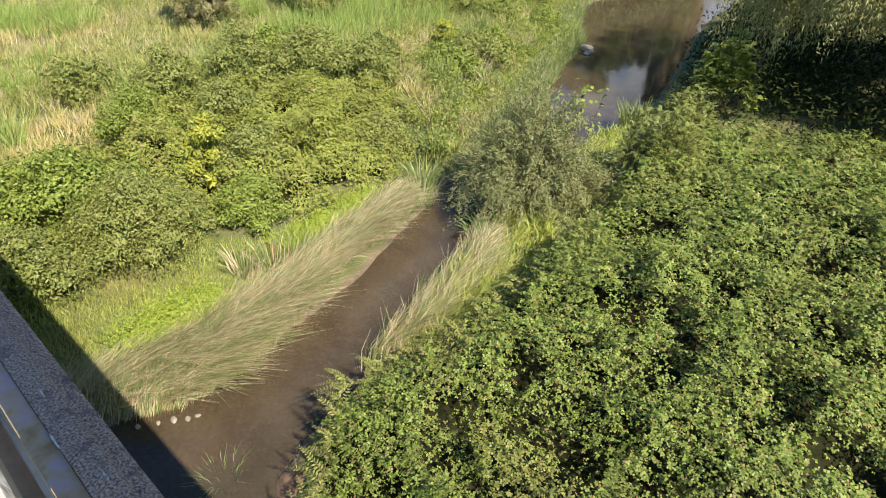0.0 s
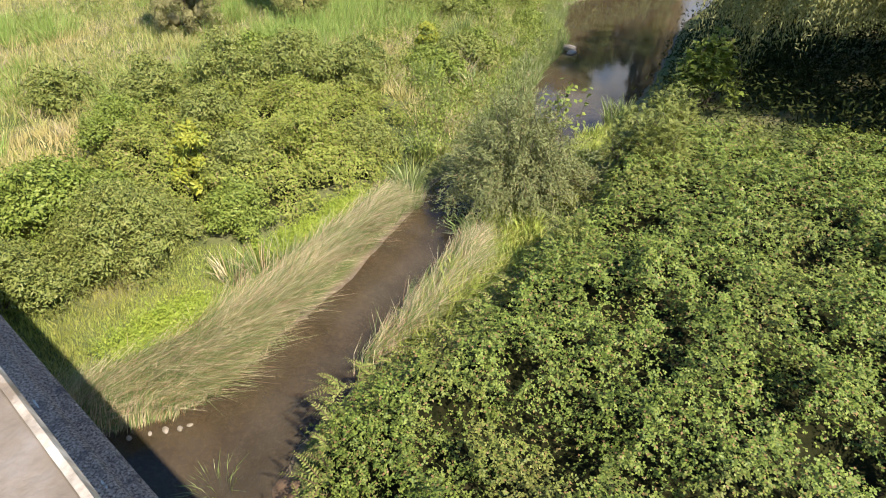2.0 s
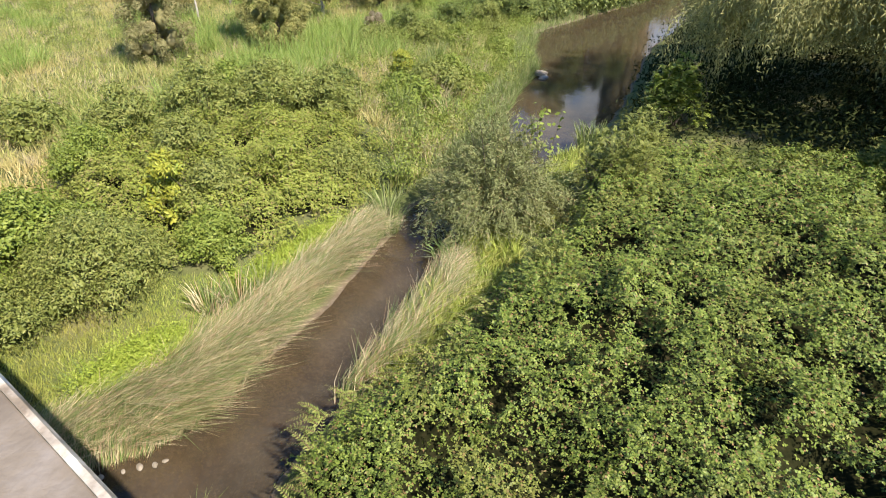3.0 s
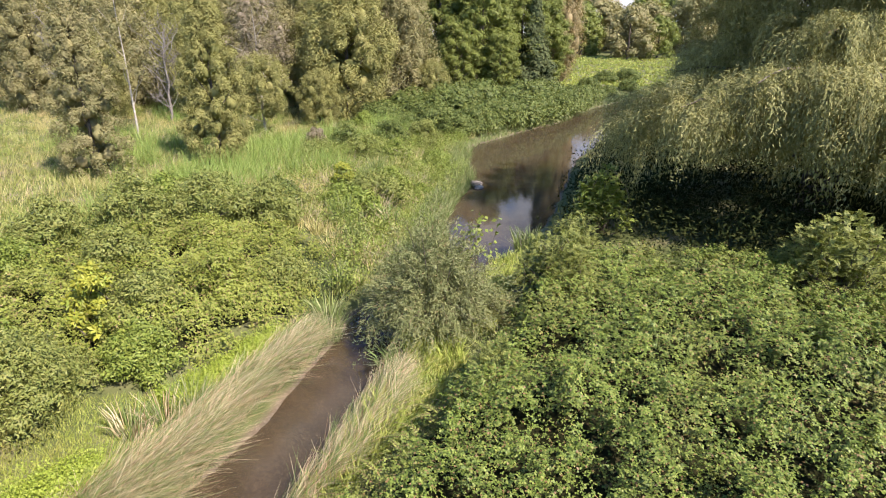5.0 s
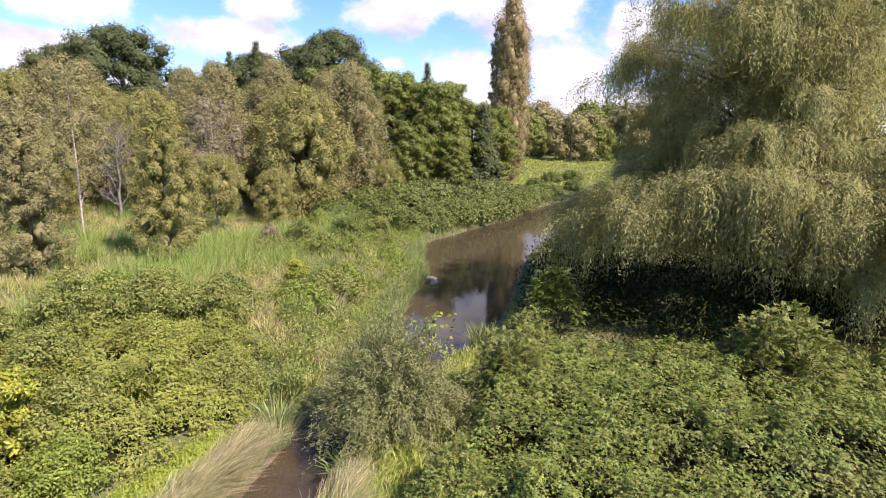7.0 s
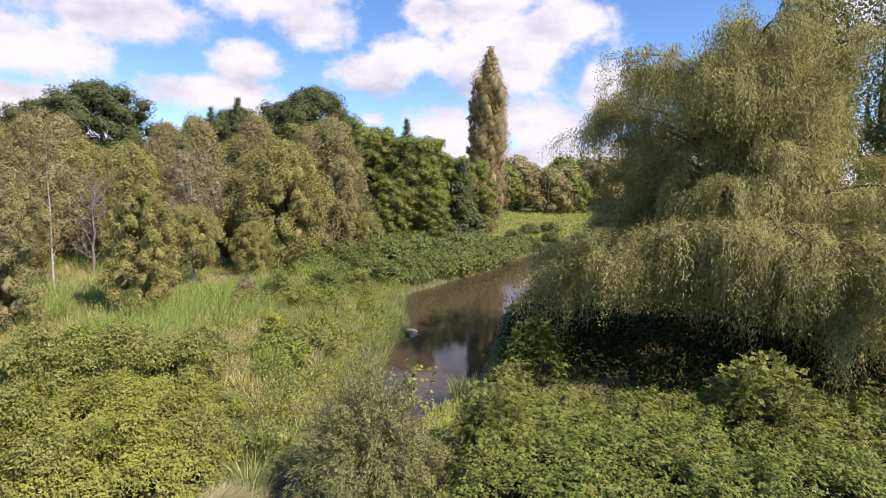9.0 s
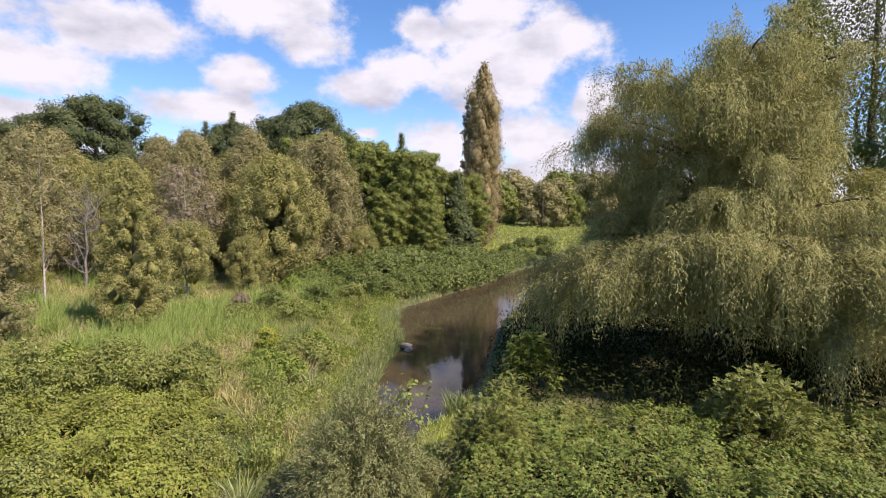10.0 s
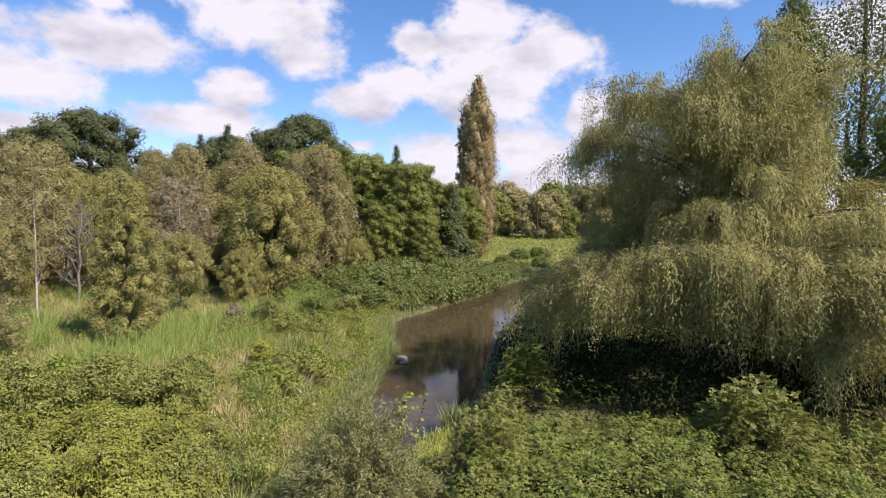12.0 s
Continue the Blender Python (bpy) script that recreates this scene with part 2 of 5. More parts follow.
REED = leaf_material("reed_blade", [(0.0, (0.105, 0.165, 0.050)), (0.42, (0.210, 0.275, 0.095)), (0.54, (0.420, 0.370, 0.215)), (0.78, (0.690, 0.590, 0.430)), (0.90, (0.520, 0.345, 0.245)), (1.0, (0.250, 0.155, 0.095))], 1.4, fleck=0.35, glow=(1.03, 1.0, 0.92))
DRYGRASS = leaf_material("dry_grass_head", [(0.0, (0.34, 0.30, 0.19)), (0.6, (0.44, 0.38, 0.26)), (1.0, (0.38, 0.29, 0.22))], 0.6, glow=(1.1, 1.05, 1.0))
SEDGE = leaf_material("sedge_blade", [(0.0, (0.12, 0.17, 0.045)), (0.6, (0.19, 0.23, 0.08)), (1.0, (0.34, 0.33, 0.18))], 0.9, glow=(1.1, 1.1, 1.1))


def ground_material():
    """Grassy soil; the creek bed and the strand below the bank are brown gravel."""
    mat, nt = nodes_of("grassy_soil_and_gravel")
    geo = nt.nodes.new("ShaderNodeNewGeometry")
    grass = ramp_of(nt, noise_of(nt, 0.7, 6.0, 0.6), [(0.3, (0.060, 0.075, 0.024)), (0.5, (0.105, 0.115, 0.042)), (0.72, (0.19, 0.165, 0.09))])
    cells = nt.nodes.new("ShaderNodeTexVoronoi")
    cells.inputs["Scale"].default_value = 24.0
    nt.links.new(geo.outputs["Position"], cells.inputs["Vector"])
    sep = nt.nodes.new("ShaderNodeSeparateColor")
    nt.links.new(cells.outputs["Color"], sep.inputs[0])
    gravel = ramp_of(nt, sep.outputs[0], [(0.0, (0.045, 0.036, 0.026)), (0.5, (0.13, 0.10, 0.07)), (0.85, (0.22, 0.18, 0.13)), (1.0, (0.34, 0.29, 0.23))])
    silt = ramp_of(nt, noise_of(nt, 1.6, 5.0), [(0.35, (0.095, 0.074, 0.052)), (0.7, (0.19, 0.14, 0.09))])
    bed = mix_of(nt, 0.72, gravel, silt)
    pos = nt.nodes.new("ShaderNodeSeparateXYZ")
    nt.links.new(geo.outputs["Position"], pos.inputs[0])
    level = nt.nodes.new("ShaderNodeMapRange")
    level.inputs["From Min"].default_value, level.inputs["From Max"].default_value = 0.02, 0.10
    nt.links.new(pos.outputs[2], level.inputs["Value"])
    col = mix_of(nt, level.outputs[0], bed, grass)
    bs = nt.nodes.new("ShaderNodeBsdfPrincipled")
    bs.inputs["Roughness"].default_value = 0.9
    bs.inputs["Specular IOR Level"].default_value = 0.05
    nt.links.new(col, bs.inputs["Base Color"])
    bp = nt.nodes.new("ShaderNodeBump")
    bp.inputs["Strength"].default_value, bp.inputs["Distance"].default_value = 0.6, 0.03
    nt.links.new(noise_of(nt, 9.0, 5.0, 0.6), bp.inputs["Height"])
    nt.links.new(bp.outputs[0], bs.inputs["Normal"])
    out = nt.nodes.new("ShaderNodeOutputMaterial")
    nt.links.new(bs.outputs[0], out.inputs[0])
    return mat


GROUND = ground_material()
BARK = solid_material("grey_brown_bark", [(0.3, (0.055, 0.042, 0.030)), (0.7, (0.15, 0.12, 0.09))], 6.0, bump=0.8, bump_scale=18)
GREYBARK = solid_material("weathered_grey_bark", [(0.3, (0.15, 0.13, 0.115)), (0.7, (0.27, 0.24, 0.21))], 5.0)
PALEBARK = solid_material("pale_bark", [(0.3, (0.28, 0.24, 0.19)), (0.7, (0.50, 0.45, 0.38))], 5.0)
CONCRETE = solid_material("lichened_concrete", [(0.36, (0.085, 0.056, 0.040)), (0.46, (0.27, 0.190, 0.140)), (0.56, (0.45, 0.325, 0.240)), (0.70, (0.66, 0.50, 0.38))], 120.0, 10.0, 0.95, 0.8, 90, gloss=0.1,
                          second=(14.0, 0.54, 0.70, (0.13, 0.095, 0.085)))
STAINED = solid_material("stained_strip", [(0.35, (0.26, 0.160, 0.070)), (0.5, (0.37, 0.255, 0.15)), (0.62, (0.38, 0.27, 0.24))], 9.0, 6.0, 0.85, gloss=0.15)
STEEL = solid_material("weathered_rail_steel", [(0.3, (0.30, 0.22, 0.15)), (0.7, (0.52, 0.40, 0.29))], 11.0, rough=0.95, gloss=0.1)
TANPAINT = solid_material("worn_tan_paint", [(0.3, (0.12, 0.094, 0.070)), (0.55, (0.185, 0.150, 0.115)), (0.72, (0.24, 0.205, 0.175))], 22.0, 6.0, 0.8, 0.15, 60, gloss=0.2,
                          second=(60.0, 0.64, 0.72, (0.22, 0.13, 0.055)))
WHITEEDGE = solid_material("chalky_white_edge", [(0.38, (0.20, 0.155, 0.11)), (0.47, (0.40, 0.34, 0.27)), (0.62, (0.60, 0.56, 0.51))], 28.0, 6.0, 0.7)
ROCK = solid_material("pale_rock", [(0.3, (0.16, 0.13, 0.09)), (0.7, (0.34, 0.29, 0.23))], 6.0, bump=0.6)
MUD = solid_material("brown_mud", [(0.3, (0.11, 0.065, 0.035)), (0.7, (0.21, 0.135, 0.08))], 3.0, bump=0.5, bump_scale=14)
ASPHALT = solid_material("deck_asphalt", [(0.3, (0.04, 0.04, 0.04)), (0.7, (0.07, 0.07, 0.068))], 20.0)


# ---- building helpers ----
def quick_mesh(name, verts, faces):
    """A mesh from arrays; all faces have the same number of corners."""
    verts, faces = np.asarray(verts, np.float32), np.asarray(faces, np.int32)
    me = bpy.data.meshes.new(name)
    me.vertices.add(len(verts))
    me.vertices.foreach_set("co", verts.ravel())
    k = faces.shape[1]
    me.loops.add(faces.size)
    me.loops.foreach_set("vertex_index", faces.ravel())
    me.polygons.add(len(faces))
    me.polygons.foreach_set("loop_start", np.arange(0, faces.size, k, dtype=np.int32))
    me.update(calc_edges=True)
    return me


def array_part(name, verts, faces, material, parent=None, label="", smooth=False):
    me = quick_mesh(name, verts, faces)
    me.materials.append(material)
    if smooth:
        me.polygons.foreach_set("use_smooth", np.ones(len(me.polygons), bool))
    ob = new(name, me)
    ob.parent = parent
    if label:
        ob["label"] = label
    return ob


def part(name, bm, material, parent=None, label=""):
    me = bpy.data.meshes.new(name)
    bm.to_mesh(me)
    bm.free()
    me.materials.append(material)
    ob = new(name, me)
    ob.parent = parent
    if label:
        ob["label"] = label
    return ob


def unit(v):
    return v / np.maximum(np.linalg.norm(v, axis=-1, keepdims=True), 1e-9)


def leaf_arrays(p, along, normal, length, width, diamond=True, fold=0.12):
    """Leaves at p: folded diamonds, or plain pointed triangles for those far off."""
    n = len(p)
    length, width = np.broadcast_to(length, n)[:, None], np.broadcast_to(width, n)[:, None]
    along = unit(along)
    side = unit(np.cross(along, normal))
    up = np.cross(side, along)
    if diamond:
        mid = p + along * length * 0.45 + up * width * fold
        v = np.stack([p, mid + side * width * 0.5, p + along * length, mid - side * width * 0.5], 1).reshape(-1, 3)
        f = np.arange(4 * n).reshape(n, 4)
    else:
        v = np.stack([p + side * width * 0.5, p + along * length, p - side * width * 0.5], 1).reshape(-1, 3)
        f = np.arange(3 * n).reshape(n, 3)
    return v, f


def hash2(ix, iy, seed):
    h = np.sin(ix * 127.1 + iy * 311.7 + seed * 74.7) * 43758.5453
    return h - np.floor(h)


def vnoise(x, y, seed=0):
    ix, iy = np.floor(x), np.floor(y)
    fx, fy = x - ix, y - iy
    fx, fy = fx * fx * (3 - 2 * fx), fy * fy * (3 - 2 * fy)
    a = hash2(ix, iy, seed) * (1 - fx) + hash2(ix + 1, iy, seed) * fx
    b = hash2(ix, iy + 1, seed) * (1 - fx) + hash2(ix + 1, iy + 1, seed) * fx
    return a * (1 - fy) + b * fy


def fbm2(x, y, seed=0, octaves=4):
    total, amp, norm = 0.0, 1.0, 0.0
    for o in range(octaves):
        total = total + amp * vnoise(x * 2 ** o, y * 2 ** o, seed + o * 3)
        norm += amp
        amp *= 0.5
    return total / norm


def smooth01(v):
    v = np.clip(v, 0, 1)
    return v * v * (3 - 2 * v)


def tube_arrays(points, radii, sides=7):
    points = np.asarray(points, float)
    tang = unit(np.gradient(points, axis=0))
    ref = np.where(np.abs(tang[:, 2:3]) > 0.9, [[1.0, 0, 0]], [[0, 0, 1.0]])
    a = unit(np.cross(tang, ref))
    b = np.cross(tang, a)
    th = np.linspace(0, 2 * np.pi, sides, endpoint=False)
    ring = a[:, None] * np.cos(th)[None, :, None] + b[:, None] * np.sin(th)[None, :, None]
    v = (points[:, None] + ring * np.asarray(radii)[:, None, None]).reshape(-1, 3)
    f = []
    for i in range(len(points) - 1):
        for j in range(sides):
            k = (j + 1) % sides
            f.append((i * sides + j, i * sides + k, (i + 1) * sides + k, (i + 1) * sides + j))
    return v, np.array(f)


def join_arrays(pieces):
    vs, fs, o = [], [], 0
    for v, f in pieces:
        vs.append(v)
        fs.append(f + o)
        o += len(v)
    return np.concatenate(vs), np.concatenate(fs)


def thing(name, x, y, z, label, category, group="", kind=""):
    root = new(name)
    root.empty_display_size = 0.2
    root.location = (x, y, z)
    return tagged(root, label, category, group, kind)


# ---- ground and water ----
# centre line of the creek: x, y, half width
CREEK = [(-14, -60, 2.2), (-9, -10, 2.0), (-6.4, 0, 1.8), (-5.1, 3.0, 1.5), (-4.55, 4.7, 0.90), (-4.15, 6.0, 0.82), (-3.85, 7.5, 0.80), (-3.65, 9.2, 0.80),
         (-3.4, 11.0, 0.74), (-3.45, 12.6, 0.62), (-3.3, 13.6, 0.45), (-2.5, 15.2, 0.6), (-1.5, 17.5, 1.0), (-1.1, 21, 1.9), (-0.7, 24, 2.2), (-0.1, 28, 2.3), (-0.2, 33, 3.1),
         (0.4, 38, 3.7), (3.0, 44.5, 3.3), (6.2, 51, 2.9), (10, 62, 3.0), (15, 71.5, 3.2), (22, 79, 3.2), (32, 84, 3.2), (50, 90, 3.6), (110, 103, 4.5)]


def creek_distance(x, y):
    """Distance from the water's edge, negative over water."""
    x, y = np.asarray(x, float), np.asarray(y, float)
    best = np.full(np.broadcast(x, y).shape, 1e9)
    for (ax, ay, aw), (bx, by, bw) in zip(CREEK[:-1], CREEK[1:]):
        dx, dy = bx - ax, by - ay
        t = np.clip(((x - ax) * dx + (y - ay) * dy) / (dx * dx + dy * dy), 0, 1)
        d = np.hypot(x - ax - t * dx, y - ay - t * dy) - (aw + t * (bw - aw))
        best = np.minimum(best, d)
    return best


def ground_z(x, y):
    x, y = np.asarray(x, float), np.asarray(y, float)
    d = creek_distance(x, y) + (fbm2(x * 0.9, y * 0.9, 5) - 0.5) * 0.35
    bed = -0.06 - 0.34 * smooth01(-d / 1.2)
    bank = 0.28 * smooth01(d / 0.5) + 0.42 * smooth01((d - 0.5) / 4.0)
    z = np.where(d < 0, bed, bank - 0.06)
    z = z + (fbm2(x * 0.35, y * 0.35, 9) - 0.5) * 0.5 * smooth01(d / 3)
    hill = np.clip(-x * 0.45 + y * 0.5 - 30, 0, 90) * 0.085
    far = np.clip(np.hypot(x, y) - 150, 0, 900) * 0.012
    return z + hill * smooth01((y - 5) / 30) + far


def grid_axis(near0, near1, step, mid0, mid1, mid_step, reach):
    core = np.arange(near0, near1 + 1e-6, step)
    lo, hi = np.arange(mid0, near0, mid_step), np.arange(near1 + mid_step, mid1, mid_step)
    out = np.geomspace(1, reach, 16)
    return np.concatenate([lo[0] - out[::-1] - 2, lo, core, hi, hi[-1] + out + 2])


def build_ground():
    gx = grid_axis(-13, 5, 0.33, -70, 60, 1.2, 2200)
    gy = grid_axis(1, 32, 0.33, -60, 120, 1.2, 2200)
    X, Y = np.meshgrid(gx, gy, indexing="ij")
    Z = ground_z(X.ravel(), Y.ravel())
    v = np.stack([X.ravel(), Y.ravel(), Z], 1)
    nx, ny = len(gx), len(gy)
    i, j = np.meshgrid(np.arange(nx - 1), np.arange(ny - 1), indexing="ij")
    a = (i * ny + j).ravel()
    f = np.stack([a, a + ny, a + ny + 1, a + 1], 1)
    ob = array_part("ground", v, f, GROUND, smooth=True)
    tagged(ob, "grassy river flat with a creek bed cut through it", "ground", kind="structure")


def build_water():
    """One sheet of water along the creek, level, a little wider than the channel."""
    pts = []
    for (ax, ay, aw), (bx, by, bw) in zip(CREEK[:-1], CREEK[1:]):
        n = max(2, int(math.hypot(bx - ax, by - ay) / 0.8))
        pts += [(ax + (bx - ax) * k / n, ay + (by - ay) * k / n, aw + (bw - aw) * k / n) for k in range(n)]
    pts = np.array(pts + [CREEK[-1]])
    t = unit(np.gradient(pts[:, :2], axis=0))
    side = np.stack([-t[:, 1], t[:, 0]], 1)
    w = pts[:, 2:3] + 0.55
    left, right = pts[:, :2] + side * w, pts[:, :2] - side * w
    n = len(pts)
    v = np.zeros((2 * n, 3))
    v[:n, :2], v[n:, :2] = left, right
    a = np.arange(n - 1)
    f = np.stack([a, a + n, a + n + 1, a + 1], 1)
    tagged(array_part("water", v, f, WATER), "brown shallow creek widening into a still olive pool", "water", kind="structure")


build_ground()
build_water()

# ---- the bridge under the camera ----
BRIDGE_TURN = math.degrees(math.atan2(-0.39, 0.92))
BEAM_TOP = H - 1.5


def box_bm(u0, u1, n0, n1, z0, z1, bevel=0.0):
    bm = bmesh.new()
    bmesh.ops.create_cube(bm, size=1.0)
    for v in bm.verts:
        v.co = Vector((u0 if v.co.x < 0 else u1, n0 if v.co.y < 0 else n1, z0 if v.co.z < 0 else z1))
    if bevel:
        bmesh.ops.bevel(bm, geom=list(bm.edges), offset=bevel, segments=2, affect="EDGES")
    return bm


def profile_bm(outline, u0, u1, cuts=1):
    """A profile in (n, z) drawn along the bridge."""
    bm = bmesh.new()
    rings = [[bm.verts.new((u0 + (u1 - u0) * k / cuts, n, z)) for n, z in outline] for k in range(cuts + 1)]
    m = len(outline)
    for a, b in zip(rings[:-1], rings[1:]):
        for i in range(m):
            bm.faces.new((a[i], a[(i + 1) % m], b[(i + 1) % m], b[i]))
    bm.faces.new(rings[0][::-1])
    bm.faces.new(rings[-1])
    bmesh.ops.recalc_face_normals(bm, faces=bm.faces)
    return bm


def build_bridge():
    b = thing("bridge", 0, 0, 0, "concrete road bridge with weathered steel railing", "bridge", kind="structure")
    b.rotation_euler = (0, 0, radians(BRIDGE_TURN))
    zt = BEAM_TOP
    part("edge_beam", profile_bm([(0.03, zt - 0.7), (0.168, zt - 0.7), (0.174, zt - 0.05), (0.160, zt - 0.035), (0.125, zt - 0.03), (0.115, zt - 0.008), (0.105, zt), (0.03, zt)], -45, 45),
         CONCRETE, b, "lichen-mottled concrete edge beam with a stepped lip")
    part("stained_strip", box_bm(-45, 45, -0.16, 0.028, zt - 0.5, zt - 0.012), STAINED, b, "rust-stained strip inside the edge beam")
    part("deck", box_bm(-45, 45, -9.0, -0.162, zt - 0.6, zt - 0.06), ASPHALT, b)
    # the stack of five is repeated downwards, added to shade the edge beam
    for n, z in [(-0.018, H - 0.66)] + [(-0.062, H - 0.42 - 0.2 * k) for k in range(5)]:
        part("lower_rail", profile_bm([(n - 0.03, z), (n, z), (n, z + 0.06), (n - 0.006, z + 0.06), (n - 0.006, z + 0.008), (n - 0.03, z + 0.008)], -45, 45), STEEL, b)
    part("handrail", box_bm(-45, 45, -0.125, -0.0196, H - 0.23, H - 0.1805, 0.0004), TANPAINT, b, "worn tan painted handrail")
    part("rail_edge", profile_bm([(-0.0195, H - 0.1885), (-0.0152, H - 0.1885), (-0.0146, H - 0.184), (-0.0165, H - 0.1795), (-0.0195, H - 0.1795)], -45, 45), WHITEEDGE, b, "chalky white edge of the handrail")
    part("rail_side", box_bm(-45, 45, -0.0195, -0.0158, H - 0.225, H - 0.189), STEEL, b, "bare brown side of the handrail")
    spots = np.random.default_rng(5)
    for u0, n0, ln in [(-1.98, 0.075, 0.10), (-1.72, 0.030, 0.14), (-1.46, 0.085, 0.07), (-2.5, 0.06, 0.09), (-3.2, 0.08, 0.08), (-1.15, 0.06, 0.05), (-2.9, 0.035, 0.06)]:
        ring = [(u0 + math.cos(a) * ln * 0.32 * spots.uniform(0.8, 1.1), n0 + math.sin(a) * 0.004 * spots.uniform(0.6, 1.3)) for a in np.linspace(0, 2 * np.pi, 12, endpoint=False)]
        bm = bmesh.new()
        top = [bm.verts.new((x, y, zt + 0.0035)) for x, y in ring]
        low = [bm.verts.new((x, y, zt - 0.002)) for x, y in ring]
        bm.faces.new(top)
        for i in range(12):
            bm.faces.new((top[i], low[i], low[(i + 1) % 12], top[(i + 1) % 12]))
        part("dropping", bm, WHITEEDGE, b, "dried white bird dropping")
    for k in range(-18, 19):
        part("rail_post", box_bm(k * 2.4 + 0.9, k * 2.4 + 0.97, -0.11, -0.066, zt - 0.06, H - 0.231), STEEL, b)
    part("far_parapet", box_bm(-45, 45, -9.2, -9.002, zt - 0.7, zt + 0.9), CONCRETE, b)
    for u in (-22, 20):
        part("pier", box_bm(u, u + 1.2, -8.4, -0.6, -0.6, zt - 0.602), CONCRETE, b)


build_bridge()

# ---- plant builders ----
def polygon_inside(x, y, poly):
    """Distance to the outline, positive inside."""
    inside = np.zeros(x.shape, bool)
    best = np.full(x.shape, 1e9)
    for (ax, ay), (bx, by) in zip(poly, poly[1:] + poly[:1]):
        cond = ((ay > y) != (by > y)) & (x < (bx - ax) * (y - ay) / (by - ay + 1e-12) + ax)
        inside ^= cond
        dx, dy = bx - ax, by - ay
        t = np.clip(((x - ax) * dx + (y - ay) * dy) / (dx * dx + dy * dy + 1e-12), 0, 1)
        best = np.minimum(best, np.hypot(x - ax - t * dx, y - ay - t * dy))
    return np.where(inside, best, -best)


def tangent_of(rng, normal):
    r = rng.normal(size=normal.shape)
    return unit(r - normal * np.sum(r * normal, 1, keepdims=True))


def clump_leaves(rng, centres, radii, count, length, width, upward=0.35, droop=0.2, squash=0.8, diamond=False, depth=0.45, ragged=0.6):
    """Leaves over the outside of many small clumps."""
    centres, radii = np.asarray(centres, float), np.asarray(radii, float)
    pick = rng.choice(len(radii), count, p=radii ** 2 / np.sum(radii ** 2))
    d = unit(rng.normal(size=(count, 3)))
    d[:, 2] = np.where((d[:, 2] < -0.35) & (rng.random(count) < 0.6), -d[:, 2], d[:, 2])
    lump = 1 + 0.18 * np.sin(d[:, 0] * 5 + pick) * np.cos(d[:, 1] * 6 + pick * 2)
    reach = (1.12 - depth * rng.random(count) ** 1.2) * lump
    p = centres[pick] + d * (radii[pick] * reach)[:, None] * np.array([1, 1, squash])
    nrm = unit(d + np.array([0, 0, upward * 0.6]) + rng.normal(size=(count, 3)) * ragged * 0.5)
    al = unit(tangent_of(rng, nrm) + d * 0.25 - np.array([0, 0, droop]))
    size = rng.uniform(0.7, 1.25, count)
    return leaf_arrays(p, al, nrm, length * size, width * size, diamond)


def ball_arrays():
    bm = bmesh.new()
    bmesh.ops.create_icosphere(bm, subdivisions=1, radius=1.0)
    v = np.array([p.co[:] for p in bm.verts])
    f = np.array([[c.index for c in q.verts] for q in bm.faces])
    bm.free()
    return v, f


BALL = ball_arrays()


def core_arrays(rng, centres, radii, squash, inner=0.74):
    """The close inner leaves of each clump, as lumpy masses behind the loose ones."""
    out = []
    for c, r in zip(centres, radii):
        lump = 1 + 0.16 * np.sin(BALL[0] @ rng.normal(size=3) * 3 + rng.uniform(0, 6)) + 0.1 * rng.normal(size=len(BALL[0]))
        out.append((np.asarray(c) + BALL[0] * np.array([1, 1, squash]) * (r * inner * lump)[:, None], BALL[1]))
    return join_arrays(out)


def with_core(core, leaves):
    """One crown out of the inner masses and the loose leaves."""
    v, f = leaves
    if f.shape[1] == 4:
        f = np.concatenate([f[:, [0, 1, 2]], f[:, [0, 2, 3]]])
    return join_arrays([core, (v, f)])


def limb_arrays(rng, a, b, r0, r1, bend=0.12, n=6, sides=6):
    a, b = np.asarray(a, float), np.asarray(b, float)
    s = np.linspace(0, 1, n)[:, None]
    off = rng.normal(size=(1, 3)) * bend * np.linalg.norm(b - a)
    pts = a + (b - a) * s + off * np.sin(s * np.pi) + rng.normal(size=(n, 3)) * 0.02 * np.linalg.norm(b - a) * np.sin(s * np.pi)
    return tube_arrays(pts, np.linspace(r0, r1, n), sides)


